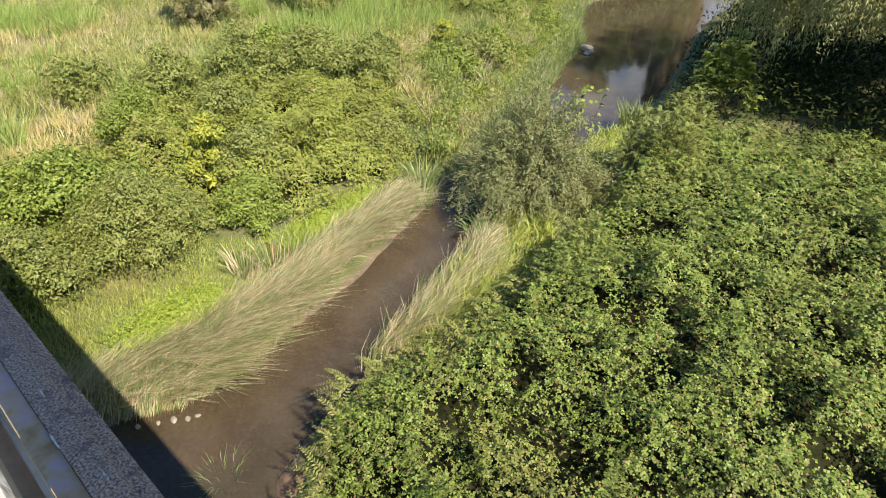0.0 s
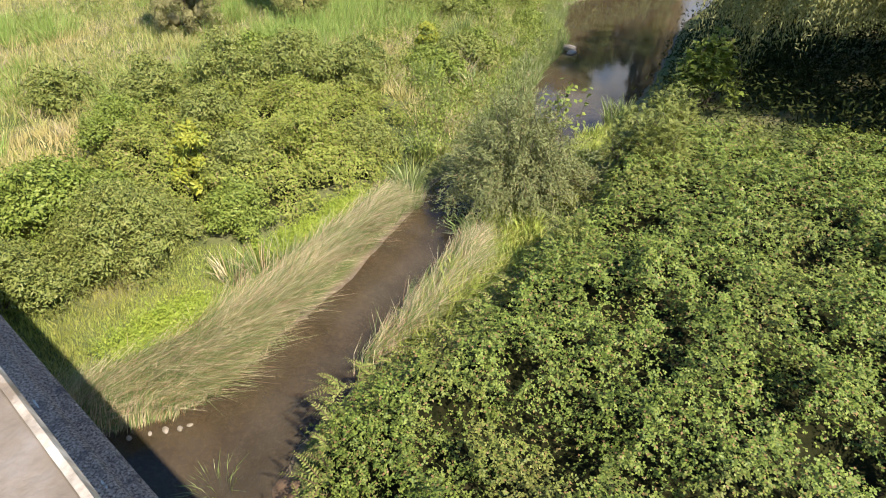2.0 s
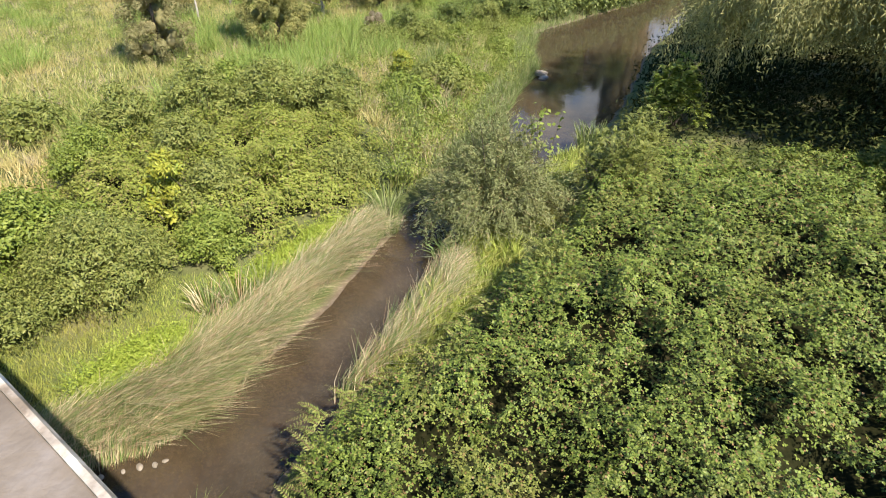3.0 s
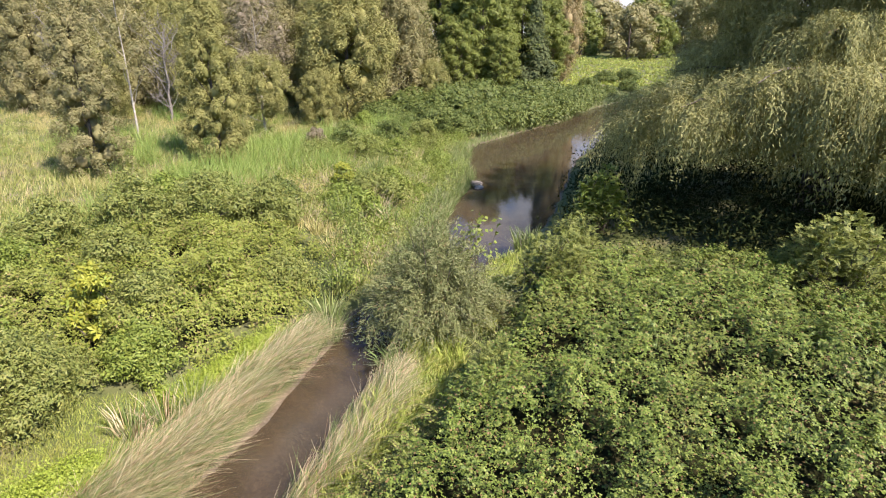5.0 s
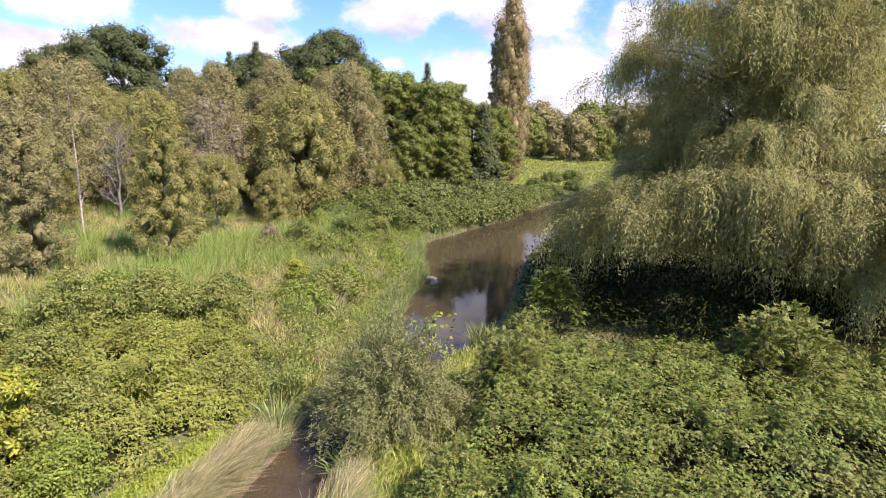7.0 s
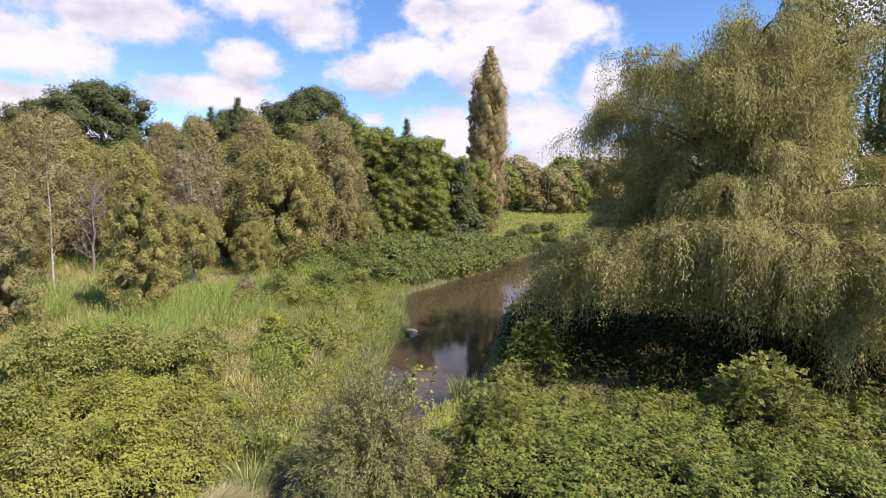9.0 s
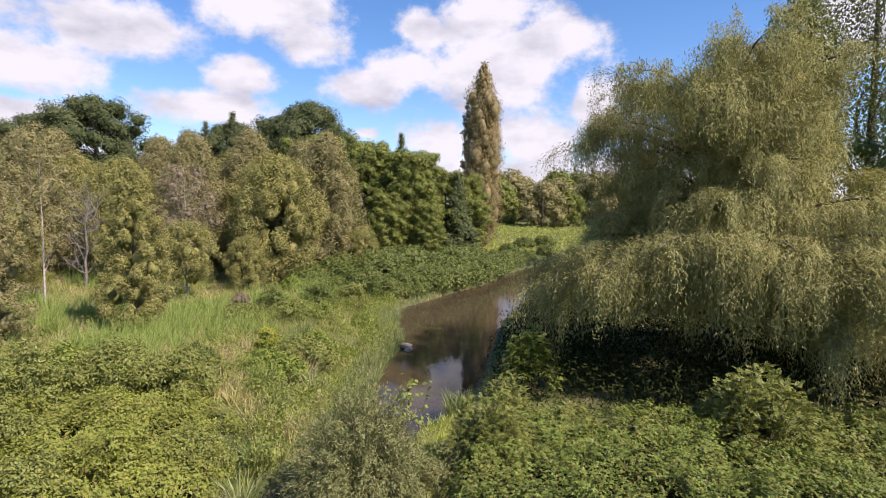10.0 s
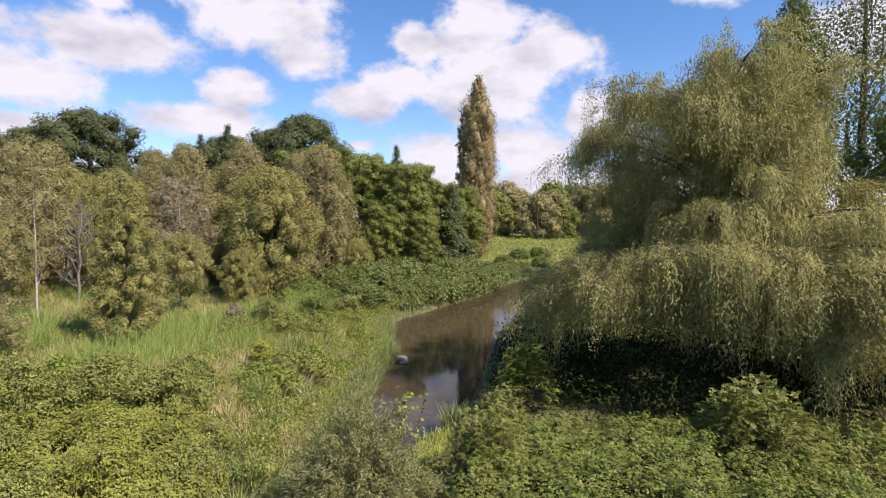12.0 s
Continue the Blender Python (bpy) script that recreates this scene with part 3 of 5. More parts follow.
def build_tree(name, x, y, label, height, radius, leaf, bark, count, leaf_size, rng, shape="round", clumps=46, bare=0.12, trunk_r=0.16, group="", lean=0.0, z=None, far=False, solid=0.62, fine=False):
    """A tapered trunk, limbs to the clumps, and a crown of leaves gathered in clumps."""
    base = float(ground_z(np.array([x]), np.array([y]))[0]) - 0.05 if z is None else z
    root = thing(name, x, y, base, label, "tree", group)
    top = np.array([lean * height, 0, height * 0.9])
    n = 9
    s = np.linspace(0, 1, n)[:, None]
    wob = np.cumsum(rng.normal(size=(n, 3)) * [0.02, 0.02, 0] * height * 0.25, 0) * 0.5
    trunk = top * s + wob * s
    v, f = tube_arrays(trunk, np.linspace(trunk_r, trunk_r * 0.15, n), 8)
    array_part("trunk", v, f, bark, root, smooth=True)
    cs, rs = [], []
    for k in range(clumps):
        h = bare + (1 - bare) * (k + rng.random()) / clumps
        hh = (h - bare) / (1 - bare)
        if shape == "round":
            env = math.sqrt(max(0.02, 1 - (2 * hh - 0.85) ** 2 / 1.4))
            cr = radius * (rng.uniform(0.09, 0.20) if fine else rng.uniform(0.20, 0.34))
        elif shape == "cone":
            env = (1 - hh) * 0.95 + 0.06
            cr = radius * (0.16 + 0.22 * (1 - hh))
        elif shape == "column":
            env = 0.75 * min(1, hh * 5 + 0.25) * min(1, (1 - hh) * 3.6 + 0.16)
            cr = radius * rng.uniform(0.30, 0.44) * min(1, (1 - hh) * 3.0 + 0.25)
        elif shape == "layers":
            env = (0.45 + 0.55 * math.sin(min(1, hh * 1.15) * math.pi * 0.9)) * rng.uniform(0.8, 1.05)
            cr = radius * rng.uniform(0.12, 0.22)
        elif shape == "pine":
            env = math.sqrt(max(0.05, 1 - (2 * hh - 0.75) ** 2 / 1.6)) * rng.uniform(0.72, 1.12)
            cr = radius * rng.uniform(0.12, 0.23)
        else:                                    # tear: widest low down
            env = math.sqrt(max(0.02, 1 - hh ** 1.4)) * (0.75 + 0.25 * min(1, hh * 4))
            cr = radius * (rng.uniform(0.09, 0.20) if fine else rng.uniform(0.22, 0.36))
        ang = k * 2.39996 + rng.uniform(-0.5, 0.5)
        rr = radius * env * ((0.35 + 0.67 * rng.random() ** 0.55) if fine else rng.uniform(0.55, 0.92)) - cr * 0.35
        rr = max(rr, 0.0)
        c = np.array([math.cos(ang) * rr + lean * height * h, math.sin(ang) * rr, height * h])
        cs.append(c)
        rs.append(cr)
    pieces = []
    for c, r in list(zip(cs, rs))[::12 if fine else 3]:
        t = np.clip(c[2] / top[2] - 0.22, 0.08, 0.9)
        a = np.array([np.interp(t, s[:, 0], trunk[:, i]) for i in range(3)])
        pieces.append(limb_arrays(rng, a, c, trunk_r * 0.42 * (1.05 - t), trunk_r * 0.08))
    if far:
        v, f = join_arrays(pieces)
        array_part("branchwork", v, f, bark, root, smooth=True)
    else:
        for v, f in pieces:
            array_part("limb", v, f, bark, root, smooth=True)
    sq = {"layers": 0.72, "column": 1.7}.get(shape, 1.15 if fine else 0.85)
    v, f = clump_leaves(rng, cs, rs, count, leaf_size, leaf_size * (0.42 if fine else 0.6), squash=sq, upward=0.5 if shape != "column" else 0.15,
                        droop=0.25 if shape != "column" else -0.8, ragged=0.55 if fine else 0.6, depth=0.6 if fine else 0.45)
    if solid:
        inner = core_arrays(rng, [c * [0.55, 0.55, 0.95] for c in cs[::3]], [radius * 0.24 for c in cs[::3]], 1.2, solid) if fine else core_arrays(rng, cs, rs, sq, solid)
        v, f = with_core(inner, (v, f))
    array_part("crown", v, f, leaf, root)
    return root


def build_shrub(name, x, y, label, height, radius, leaf, count, leaf_len, leaf_wid, rng, clumps=16, stems=9, diamond=True, bark=None, group="", category="shrub", squash=0.85, flat=0.8):
    base = float(ground_z(np.array([x]), np.array([y]))[0]) - 0.04
    root = thing(name, x, y, base, label, category, group)
    cs, rs = [], []
    for k in range(clumps):
        ang, q = k * 2.39996 + rng.uniform(-0.4, 0.4), math.sqrt((k + 0.5) / clumps)
        cr = min(radius, height) * rng.uniform(0.22, 0.40)
        h = max(cr * 0.6, (height - cr) * (1 - flat * q * q) * rng.uniform(0.75, 1.05))
        cs.append(np.array([math.cos(ang) * (radius - cr * 0.5) * q, math.sin(ang) * (radius - cr * 0.5) * q, h]))
        rs.append(cr)
    pieces = [limb_arrays(rng, (rng.normal() * 0.08, rng.normal() * 0.08, 0), cs[int(k * clumps / stems)], 0.025, 0.006, 0.15, 5, 5) for k in range(stems)]
    for v, f in pieces:
        array_part("stem", v, f, bark or BARK, root)
    v, f = with_core(core_arrays(rng, cs, rs, squash, 0.42), clump_leaves(rng, cs, rs, count, leaf_len, leaf_wid, squash=squash, diamond=diamond, depth=0.5, ragged=0.8))
    array_part("foliage", v, f, leaf, root)
    return root


def spray_arrays(rng, p0, direction, length, pairs, leaf_len, leaf_wid, sag=0.35):
    """An arching shoot with leaflets down both sides: stem and leaf arrays."""
    d = np.asarray(direction, float)
    d = d / np.linalg.norm(d)
    s = np.linspace(0, 1, pairs)[:, None]
    pts = np.asarray(p0) + d * length * s - np.array([0, 0, 1.0]) * sag * length * s ** 2
    tang = unit(np.gradient(pts, axis=0))
    side = unit(np.cross(tang, [0, 0, 1.0]))
    up = np.cross(side, tang)
    out = []
    for sg in (-1, 1):
        al = unit(side * sg + tang * 0.55 + rng.normal(size=tang.shape) * 0.12)
        taper = (1.0 - 0.65 * s[:, 0]) * rng.uniform(0.8, 1.2, pairs)
        out.append(leaf_arrays(pts, al, up + rng.normal(size=tang.shape) * 0.2, leaf_len * taper, leaf_wid * taper))
    return tube_arrays(pts, np.linspace(0.006, 0.002, pairs), 4), join_arrays(out)


def build_spray_bush(name, x, y, label, height, radius, leaf, sprays, rng, leaf_len=0.13):
    """A bush of arching feathery sprays."""
    base = float(ground_z(np.array([x]), np.array([y]))[0]) - 0.04
    root = thing(name, x, y, base, label, "shrub")
    leaves = []
    lobes = np.stack([rng.uniform(0, 2 * np.pi, 9), np.sqrt(rng.random(9)) * 0.75, rng.uniform(0.75, 1.05, 9)], 1)
    for k in range(sprays * 2):
        la, lq, lh = lobes[rng.integers(9)]
        th, q = rng.uniform(0, 2 * np.pi), 0.42 * math.sqrt(rng.random())
        cx, cy = math.cos(la) * lq + math.cos(th) * q, math.sin(la) * lq + math.sin(th) * q
        far = min(1.0, math.hypot(cx, cy))
        h = height * lh * (1 - 0.5 * far * far) * (1 - 0.9 * q * q) * rng.uniform(0.45, 0.95)
        p0 = np.array([cx * radius * 0.85, cy * radius * 0.85, h])
        d = np.array([cx * 0.8 + math.cos(th) * 0.5, cy * 0.8 + math.sin(th) * 0.5, rng.uniform(0.2, 1.5)])
        sa, la2 = spray_arrays(rng, p0, d + rng.normal(size=3) * 0.5, rng.uniform(0.16, 0.36), 9, leaf_len, leaf_len * 0.45, 0.4)
        leaves.append(la2)
        if k % 12 == 0:
            v, f = limb_arrays(rng, (p0[0] * 0.15, p0[1] * 0.15, 0), p0, 0.02, 0.006, 0.1, 5, 4)
            array_part("stem", v, f, BARK, root)
    v, f = join_arrays(leaves)
    core = core_arrays(rng, [(0, 0, height * 0.42)], [radius * 0.6], height / radius * 0.5, 0.6)
    v, f = with_core(core, (v, f))
    array_part("foliage", v, f, leaf, root)
    return root


def thicket_top(x, y, poly, height, seed, ramp):
    e = polygon_inside(x, y, poly) + (fbm2(x * 1.1, y * 1.1, seed + 2) - 0.5) * 0.8
    rise = np.sqrt(np.clip(e / ramp, 0, 1)) * (1 - 0.15 * np.clip(1 - e / ramp, 0, 1))
    mound = 0.62 + 0.55 * fbm2(x * 0.55, y * 0.55, seed, 3) + 0.16 * (vnoise(x * 2.1, y * 2.1, seed + 7) - 0.5)
    return np.where(e > 0, ground_z(x, y) + height(x, y) * rise * mound, -9.0), e


def build_thicket(name, label, poly, height, seed, ramp, sprigs, size, leaf, rng, dense, leaflets=3, gap=0.50):
    """Brambles: a hollow mass of stems under a skin of three-part leaves, with arching shoots along its edge."""
    xs, ys = [p[0] for p in poly], [p[1] for p in poly]
    root = thing(name, 0, 0, 0, label, "bramble thicket", kind="stuff")
    # the mass of stems below the leaves; shade in the gaps is its near-black colour
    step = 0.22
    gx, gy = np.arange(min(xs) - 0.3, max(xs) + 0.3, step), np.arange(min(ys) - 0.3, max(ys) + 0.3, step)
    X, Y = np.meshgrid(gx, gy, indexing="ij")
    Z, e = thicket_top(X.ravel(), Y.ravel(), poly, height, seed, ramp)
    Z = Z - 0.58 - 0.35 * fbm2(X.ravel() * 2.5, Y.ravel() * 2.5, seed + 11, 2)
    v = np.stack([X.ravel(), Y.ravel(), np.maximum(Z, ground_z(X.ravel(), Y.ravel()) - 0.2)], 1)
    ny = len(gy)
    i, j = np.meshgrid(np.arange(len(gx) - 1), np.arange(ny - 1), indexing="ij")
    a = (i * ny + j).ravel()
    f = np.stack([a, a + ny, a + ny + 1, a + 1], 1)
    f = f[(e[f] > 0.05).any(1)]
    array_part("undergrowth", v, f, GAP_SHADE, root, "tangle of stems, the gaps' shade put into its near-black colour", smooth=True)
    # leaves
    want, got = sprigs, []
    while want > 0:
        x, y = rng.uniform(min(xs), max(xs), 60000), rng.uniform(min(ys), max(ys), 60000)
        keep = (polygon_inside(x, y, poly) > -0.35) & (rng.random(60000) < dense(x, y))
        x, y = x[keep][:want], y[keep][:want]
        got.append(np.stack([x, y], 1))
        want -= len(x)
    x, y = np.concatenate(got).T
    z, e = thicket_top(x, y, poly, height, seed, ramp)
    ok = e > 0.0
    x, y, z = x[ok], y[ok], z[ok]
    zx = (thicket_top(x + 0.12, y, poly, height, seed, ramp)[0] - z) / 0.12
    zy = (thicket_top(x, y + 0.12, poly, height, seed, ramp)[0] - z) / 0.12
    zx, zy = np.clip(zx, -2.5, 2.5), np.clip(zy, -2.5, 2.5)
    nrm = unit(np.stack([-zx, -zy, np.ones_like(zx)], 1))
    m = len(x)
    sprig = fbm2(x * 4.5, y * 4.5, seed + 21, 2)
    hole = smooth01((fbm2(x * 1.7, y * 1.7, seed + 31, 3) - 0.47) / -0.13)
    lift = -0.34 * rng.random(m) ** 1.2 - 0.26 * (rng.random(m) < 0.18) + 0.42 * (sprig - 0.5) - gap * hole
    p = np.stack([x, y, z], 1) + nrm * lift[:, None]
    n2 = unit(nrm * 0.9 + np.array([0.15, -0.1, 0.4]) + rng.normal(size=(m, 3)) * 0.45)
    t0 = tangent_of(rng, n2)
    b0 = np.cross(n2, t0)
    scale = size(x, y) * rng.uniform(0.65, 1.25, m)
    out = []
    for k in range(leaflets):
        ang = (k - (leaflets - 1) / 2) * 1.25
        al = t0 * math.cos(ang) + b0 * math.sin(ang) - np.array([0, 0, 0.18])
        nk = n2 + rng.normal(size=(m, 3)) * 0.18
        near = np.hypot(x, y) < 8.5
        for which, folded in ((near, True), (~near, False)):
            if which.any():
                v, f = leaf_arrays((p + al * scale[:, None] * 0.15)[which], al[which], nk[which], (scale * (1.1 if k == 1 else 0.92))[which], (scale * 0.72)[which], folded)
                out.append((v, np.concatenate([f[:, [0, 1, 2]], f[:, [0, 2, 3]]]) if folded else f))
    v, f = join_arrays(out)
    array_part("foliage", v, f, leaf, root)
    return root


def edge_shoots(root, leaf, poly_edge, count, rng, base_h, outward, length=(0.5, 1.0), leaf_len=0.10):
    stems, leaves = [], []
    for _ in range(count):
        k = rng.integers(len(poly_edge) - 1)
        t = rng.random()
        x = poly_edge[k][0] * (1 - t) + poly_edge[k + 1][0] * t
        y = poly_edge[k][1] * (1 - t) + poly_edge[k + 1][1] * t
        z = base_h * rng.uniform(0.35, 1.1)
        d = np.array([outward[0] + rng.normal() * 0.5, outward[1] + rng.normal() * 0.5, rng.uniform(-0.05, 0.7)])
        sa, la = spray_arrays(rng, (x + 0.25, y, z), d, rng.uniform(*length), 12, leaf_len, leaf_len * 0.36)
        stems.append(sa)
        leaves.append(la)
    v, f = join_arrays(stems)
    array_part("shoots", v, f, CANE, root)
    v, f = join_arrays(leaves)
    array_part("shoot_leaves", v, f, leaf, root)


def blade_arrays(rng, x, y, z, height, width, lean, curl=0.35, two=True):
    """Grass or reed blades; lean is an array of horizontal offsets for each blade."""
    n = len(x)
    p = np.stack([x, y, z], 1)
    th = rng.uniform(0, 2 * np.pi, n)
    side = np.stack([np.cos(th), np.sin(th), np.zeros(n)], 1) * (np.broadcast_to(width, n) * 0.5)[:, None]
    lean3 = np.concatenate([lean, np.zeros((n, 1))], 1)
    hh = np.broadcast_to(height, n)[:, None]
    up = np.array([[0, 0, 1.0]])
    tip = p + up * hh * (1 - 0.3 * np.clip(np.linalg.norm(lean, axis=1, keepdims=True) / np.maximum(hh, 1e-6), 0, 1.6)) + lean3
    if not two:
        return np.stack([p - side, p + side, tip], 1).reshape(-1, 3), np.arange(3 * n).reshape(n, 3)
    mid = p + up * hh * 0.55 + lean3 * curl
    v = np.stack([p - side, p + side, mid + side * 0.8, mid - side * 0.8, tip + side * 0.12, tip - side * 0.12], 1).reshape(-1, 3)
    k = np.arange(n)[:, None] * 6
    return v, np.concatenate([k + [0, 1, 2, 3], k + [3, 2, 4, 5]], 0)


def scatter(rng, poly, count, chance=None):
    xs, ys = [p[0] for p in poly], [p[1] for p in poly]
    out, want = [], count
    for _ in range(400):
        x, y = rng.uniform(min(xs), max(xs), 40000), rng.uniform(min(ys), max(ys), 40000)
        keep = polygon_inside(x, y, poly) > 0
        if chance is not None:
            keep &= rng.random(40000) < chance(x, y)
        out.append(np.stack([x[keep], y[keep]], 1)[:want])
        want -= len(out[-1])
        if want <= 0:
            break
    a = np.concatenate(out)
    return a[:, 0], a[:, 1]


def sword_clump(name, x, y, label, rng, leaf, count=90, height=0.8, spread=0.5, radius=0.25, category="sedge", group="", width=0.03):
    base = float(ground_z(np.array([x]), np.array([y]))[0]) - 0.03
    root = thing(name, x, y, max(base, -0.15), label, category, group)
    th, r = rng.uniform(0, 2 * np.pi, count), radius * np.sqrt(rng.random(count))
    lean = np.stack([np.cos(th), np.sin(th)], 1) * (spread * rng.uniform(0.3, 1.1, count))[:, None]
    v, f = blade_arrays(rng, np.cos(th) * r, np.sin(th) * r, np.zeros(count), height * rng.uniform(0.6, 1.1, count), width, lean)
    array_part("blade_tuft", v, f, leaf, root)
    return root


# ---- brambles on the near bank ----
RIGHT_POLY = [(-2.6, -1.5), (-2.85, 1.4), (-3.0, 2.7), (-3.35, 3.6), (-3.55, 4.5), (-2.95, 5.2), (-2.3, 6.2), (-1.85, 7.5), (-1.35, 8.9), (-0.9, 9.9), (-0.35, 11.4), (-0.2, 13.5), (0.5, 15.8),
              (1.6, 16.2), (3.0, 16.2), (5.8, 15.7), (9.0, 15.7), (12, 16.2), (14, 16.0), (15.5, 12), (8, 3), (5, -1.5)]
RIGHT_EDGE = [(-2.6, 2.4), (-2.9, 3.6), (-3.15, 4.5), (-2.5, 5.2), (-1.8, 6.2), (-1.3, 7.6)]
rng = np.random.default_rng(11)
right = build_thicket("bramble_thicket", "dense sunlit blackberry brambles covering the creek bank beside the bridge", RIGHT_POLY,
                      lambda x, y: 1.55 + 0.35 * smooth01((x - 1) / 6) * smooth01((12 - y) / 4) - 0.45 * smooth01((y - 9) / 6), 3, 1.0, 170000,
                      lambda x, y: 0.027 + 0.0021 * np.hypot(x, y), BRAMBLE, rng,
                      lambda x, y: np.clip(1.15 - 0.045 * np.hypot(x, y), 0.2, 1))
edge_shoots(right, FERNY, RIGHT_EDGE, 130, rng, 1.3, (-0.8, 0.25), (0.25, 0.6), 0.075)

# ---- brambles and scrub across the creek ----
LEFT_POLY = [(-5.4, 11.0), (-6.0, 9.9), (-6.7, 8.4), (-8.0, 7.9), (-9.6, 8.4), (-11.0, 8.8), (-12.4, 9.2), (-13.6, 10.6), (-14.2, 12.4), (-12.8, 15.0), (-10.5, 16.6), (-8, 17.6), (-6.6, 16.9), (-5.6, 15.2), (-5.1, 13.4), (-4.9, 11.9)]
rng = np.random.default_rng(12)
left = build_thicket("bramble_thicket", "yellow-green bramble mound with russet patches on the far bank", LEFT_POLY,
                     lambda x, y: 1.15 + 0 * x, 17, 1.4, 78000, lambda x, y: 0.052 + 0 * x, BRAMBLE_L, rng, lambda x, y: np.ones_like(x), 2, 0.55)

# ---- reeds ----
def build_reeds(name, label, poly, bundles, per, rng, lean_to, height):
    """Bundles of blades bent over together, each bundle its own way."""
    x, y = scatter(rng, poly, bundles)
    turn = 0.12 + (fbm2(x * 0.8, y * 0.8, 43, 2) - 0.5) * 1.3 + rng.normal(size=bundles) * 0.22
    far = rng.uniform(0.55, 1.2, bundles)
    lx = (lean_to[0] * np.cos(turn) - lean_to[1] * np.sin(turn)) * far
    ly = (lean_to[0] * np.sin(turn) + lean_to[1] * np.cos(turn)) * far
    hb = height * rng.uniform(0.65, 1.1, bundles)
    k = np.repeat(np.arange(bundles), per)
    n = len(k)
    bx, by = x[k] + rng.normal(size=n) * 0.05, y[k] + rng.normal(size=n) * 0.05
    lean = np.stack([lx[k], ly[k]], 1) * rng.uniform(0.7, 1.2, n)[:, None] + rng.normal(size=(n, 2)) * 0.17
    v, f = blade_arrays(rng, bx, by, np.maximum(ground_z(bx, by), -0.12), hb[k] * rng.uniform(0.7, 1.1, n), rng.uniform(0.007, 0.013, n), lean, 0.25)
    tagged(array_part(name, v, f, REED), label, "reeds", kind="stuff")


REEDS_LEFT = [(-7.5, 3.3), (-6.6, 3.7), (-5.8, 4.2), (-5.35, 5.1), (-5.15, 6.4), (-5.0, 8.0), (-4.7, 9.6), (-4.5, 10.7), (-5.0, 10.9), (-5.4, 9.4), (-5.7, 7.6), (-6.1, 6.0), (-6.85, 4.4)]
REEDS_RIGHT = [(-3.35, 5.7), (-3.2, 7.0), (-3.0, 8.2), (-2.75, 9.5), (-2.3, 9.8), (-2.0, 8.7), (-2.35, 7.2), (-2.9, 6.0)]
build_reeds("reeds", "straw and green reeds bent over along the creek bank", REEDS_LEFT, 1800, 14, np.random.default_rng(21), (0.60, 0.45), 0.85)
build_reeds("reeds", "thin green and straw reeds below the brambles", REEDS_RIGHT, 330, 13, np.random.default_rng(22), (0.45, 0.45), 0.85)

# ---- meadow grass ----
def clear_of(x, y):
    return (creek_distance(x, y) > 0.25) & (polygon_inside(x, y, LEFT_POLY) < -0.1) & (polygon_inside(x, y, RIGHT_POLY) < -0.1) & (polygon_inside(x, y, REEDS_LEFT) < 0)


def build_grass(name, label, poly, count, rng, height, width, leaf, two=False, chance=None):
    x, y = scatter(rng, poly, count, lambda a, b: clear_of(a, b) * (1.0 if chance is None else chance(a, b)))
    n = len(x)
    hgt = height * rng.uniform(0.5, 1.15, n) * (0.45 + 1.1 * fbm2(x * 0.7, y * 0.7, 51, 3))
    lean = rng.normal(size=(n, 2)) * (hgt * 0.35)[:, None] + np.array([0.18, 0.1]) * hgt[:, None]
    v, f = blade_arrays(rng, x, y, ground_z(x, y) - 0.02, hgt, width * rng.uniform(0.7, 1.3, n), lean, two=two)
    tagged(array_part(name, v, f, leaf), label, "grass", kind="stuff")


MEADOW = [(-4.5, 13), (-2.4, 25), (-3.4, 33), (-4, 40), (0, 48), (-20, 62), (-60, 62), (-60, 4), (-14, 4), (-9, 9)]
NEARSIDE = [(-16, 2.5), (-7, 2.5), (-6.3, 6), (-5.2, 9.6), (-6.4, 8.4), (-10, 9.5), (-16, 11)]
build_grass("bank_herbs", "soft green herbs between the reeds and the brambles", [(-3.0, 6.0), (-2.2, 10), (-2.6, 11.2), (-0.4, 11.6), (-0.2, 13.6), (0.5, 16.5), (-0.6, 16), (-1.5, 12), (-0.8, 9.6), (-1.8, 6.8)], 9000,
            np.random.default_rng(33), 0.5, 0.03, LUSH, two=True)
build_grass("meadow_grass", "long green and straw-coloured meadow grass", MEADOW, 110000, np.random.default_rng(31), 0.55, 0.03, GRASS,
            chance=lambda x, y: np.clip(14.0 / np.hypot(x, y), 0.1, 1))


def build_tussocks(name, label, poly, count, per, rng, height, width, leaf, chance=None):
    """Tufts of grass, each spreading from one root."""
    x, y = scatter(rng, poly, count, lambda a, b: clear_of(a, b) * (1.0 if chance is None else chance(a, b)))
    k = np.repeat(np.arange(len(x)), per)
    n = len(k)
    size = (rng.uniform(0.5, 1.3, len(x)) * (0.5 + fbm2(x * 0.5, y * 0.5, 57, 2)))[k]
    th = rng.uniform(0, 2 * np.pi, n)
    r = np.sqrt(rng.random(n)) * 0.16 * size
    h = height * size * rng.uniform(0.6, 1.1, n)
    lean = np.stack([np.cos(th), np.sin(th)], 1) * (h * rng.uniform(0.1, 0.85, n))[:, None] + np.array([0.1, 0.06]) * h[:, None]
    bx, by = x[k] + np.cos(th) * r, y[k] + np.sin(th) * r
    v, f = blade_arrays(rng, bx, by, ground_z(bx, by) - 0.02, h, width, lean, two=False)
    tagged(array_part(name, v, f, leaf), label, "grass", kind="stuff")


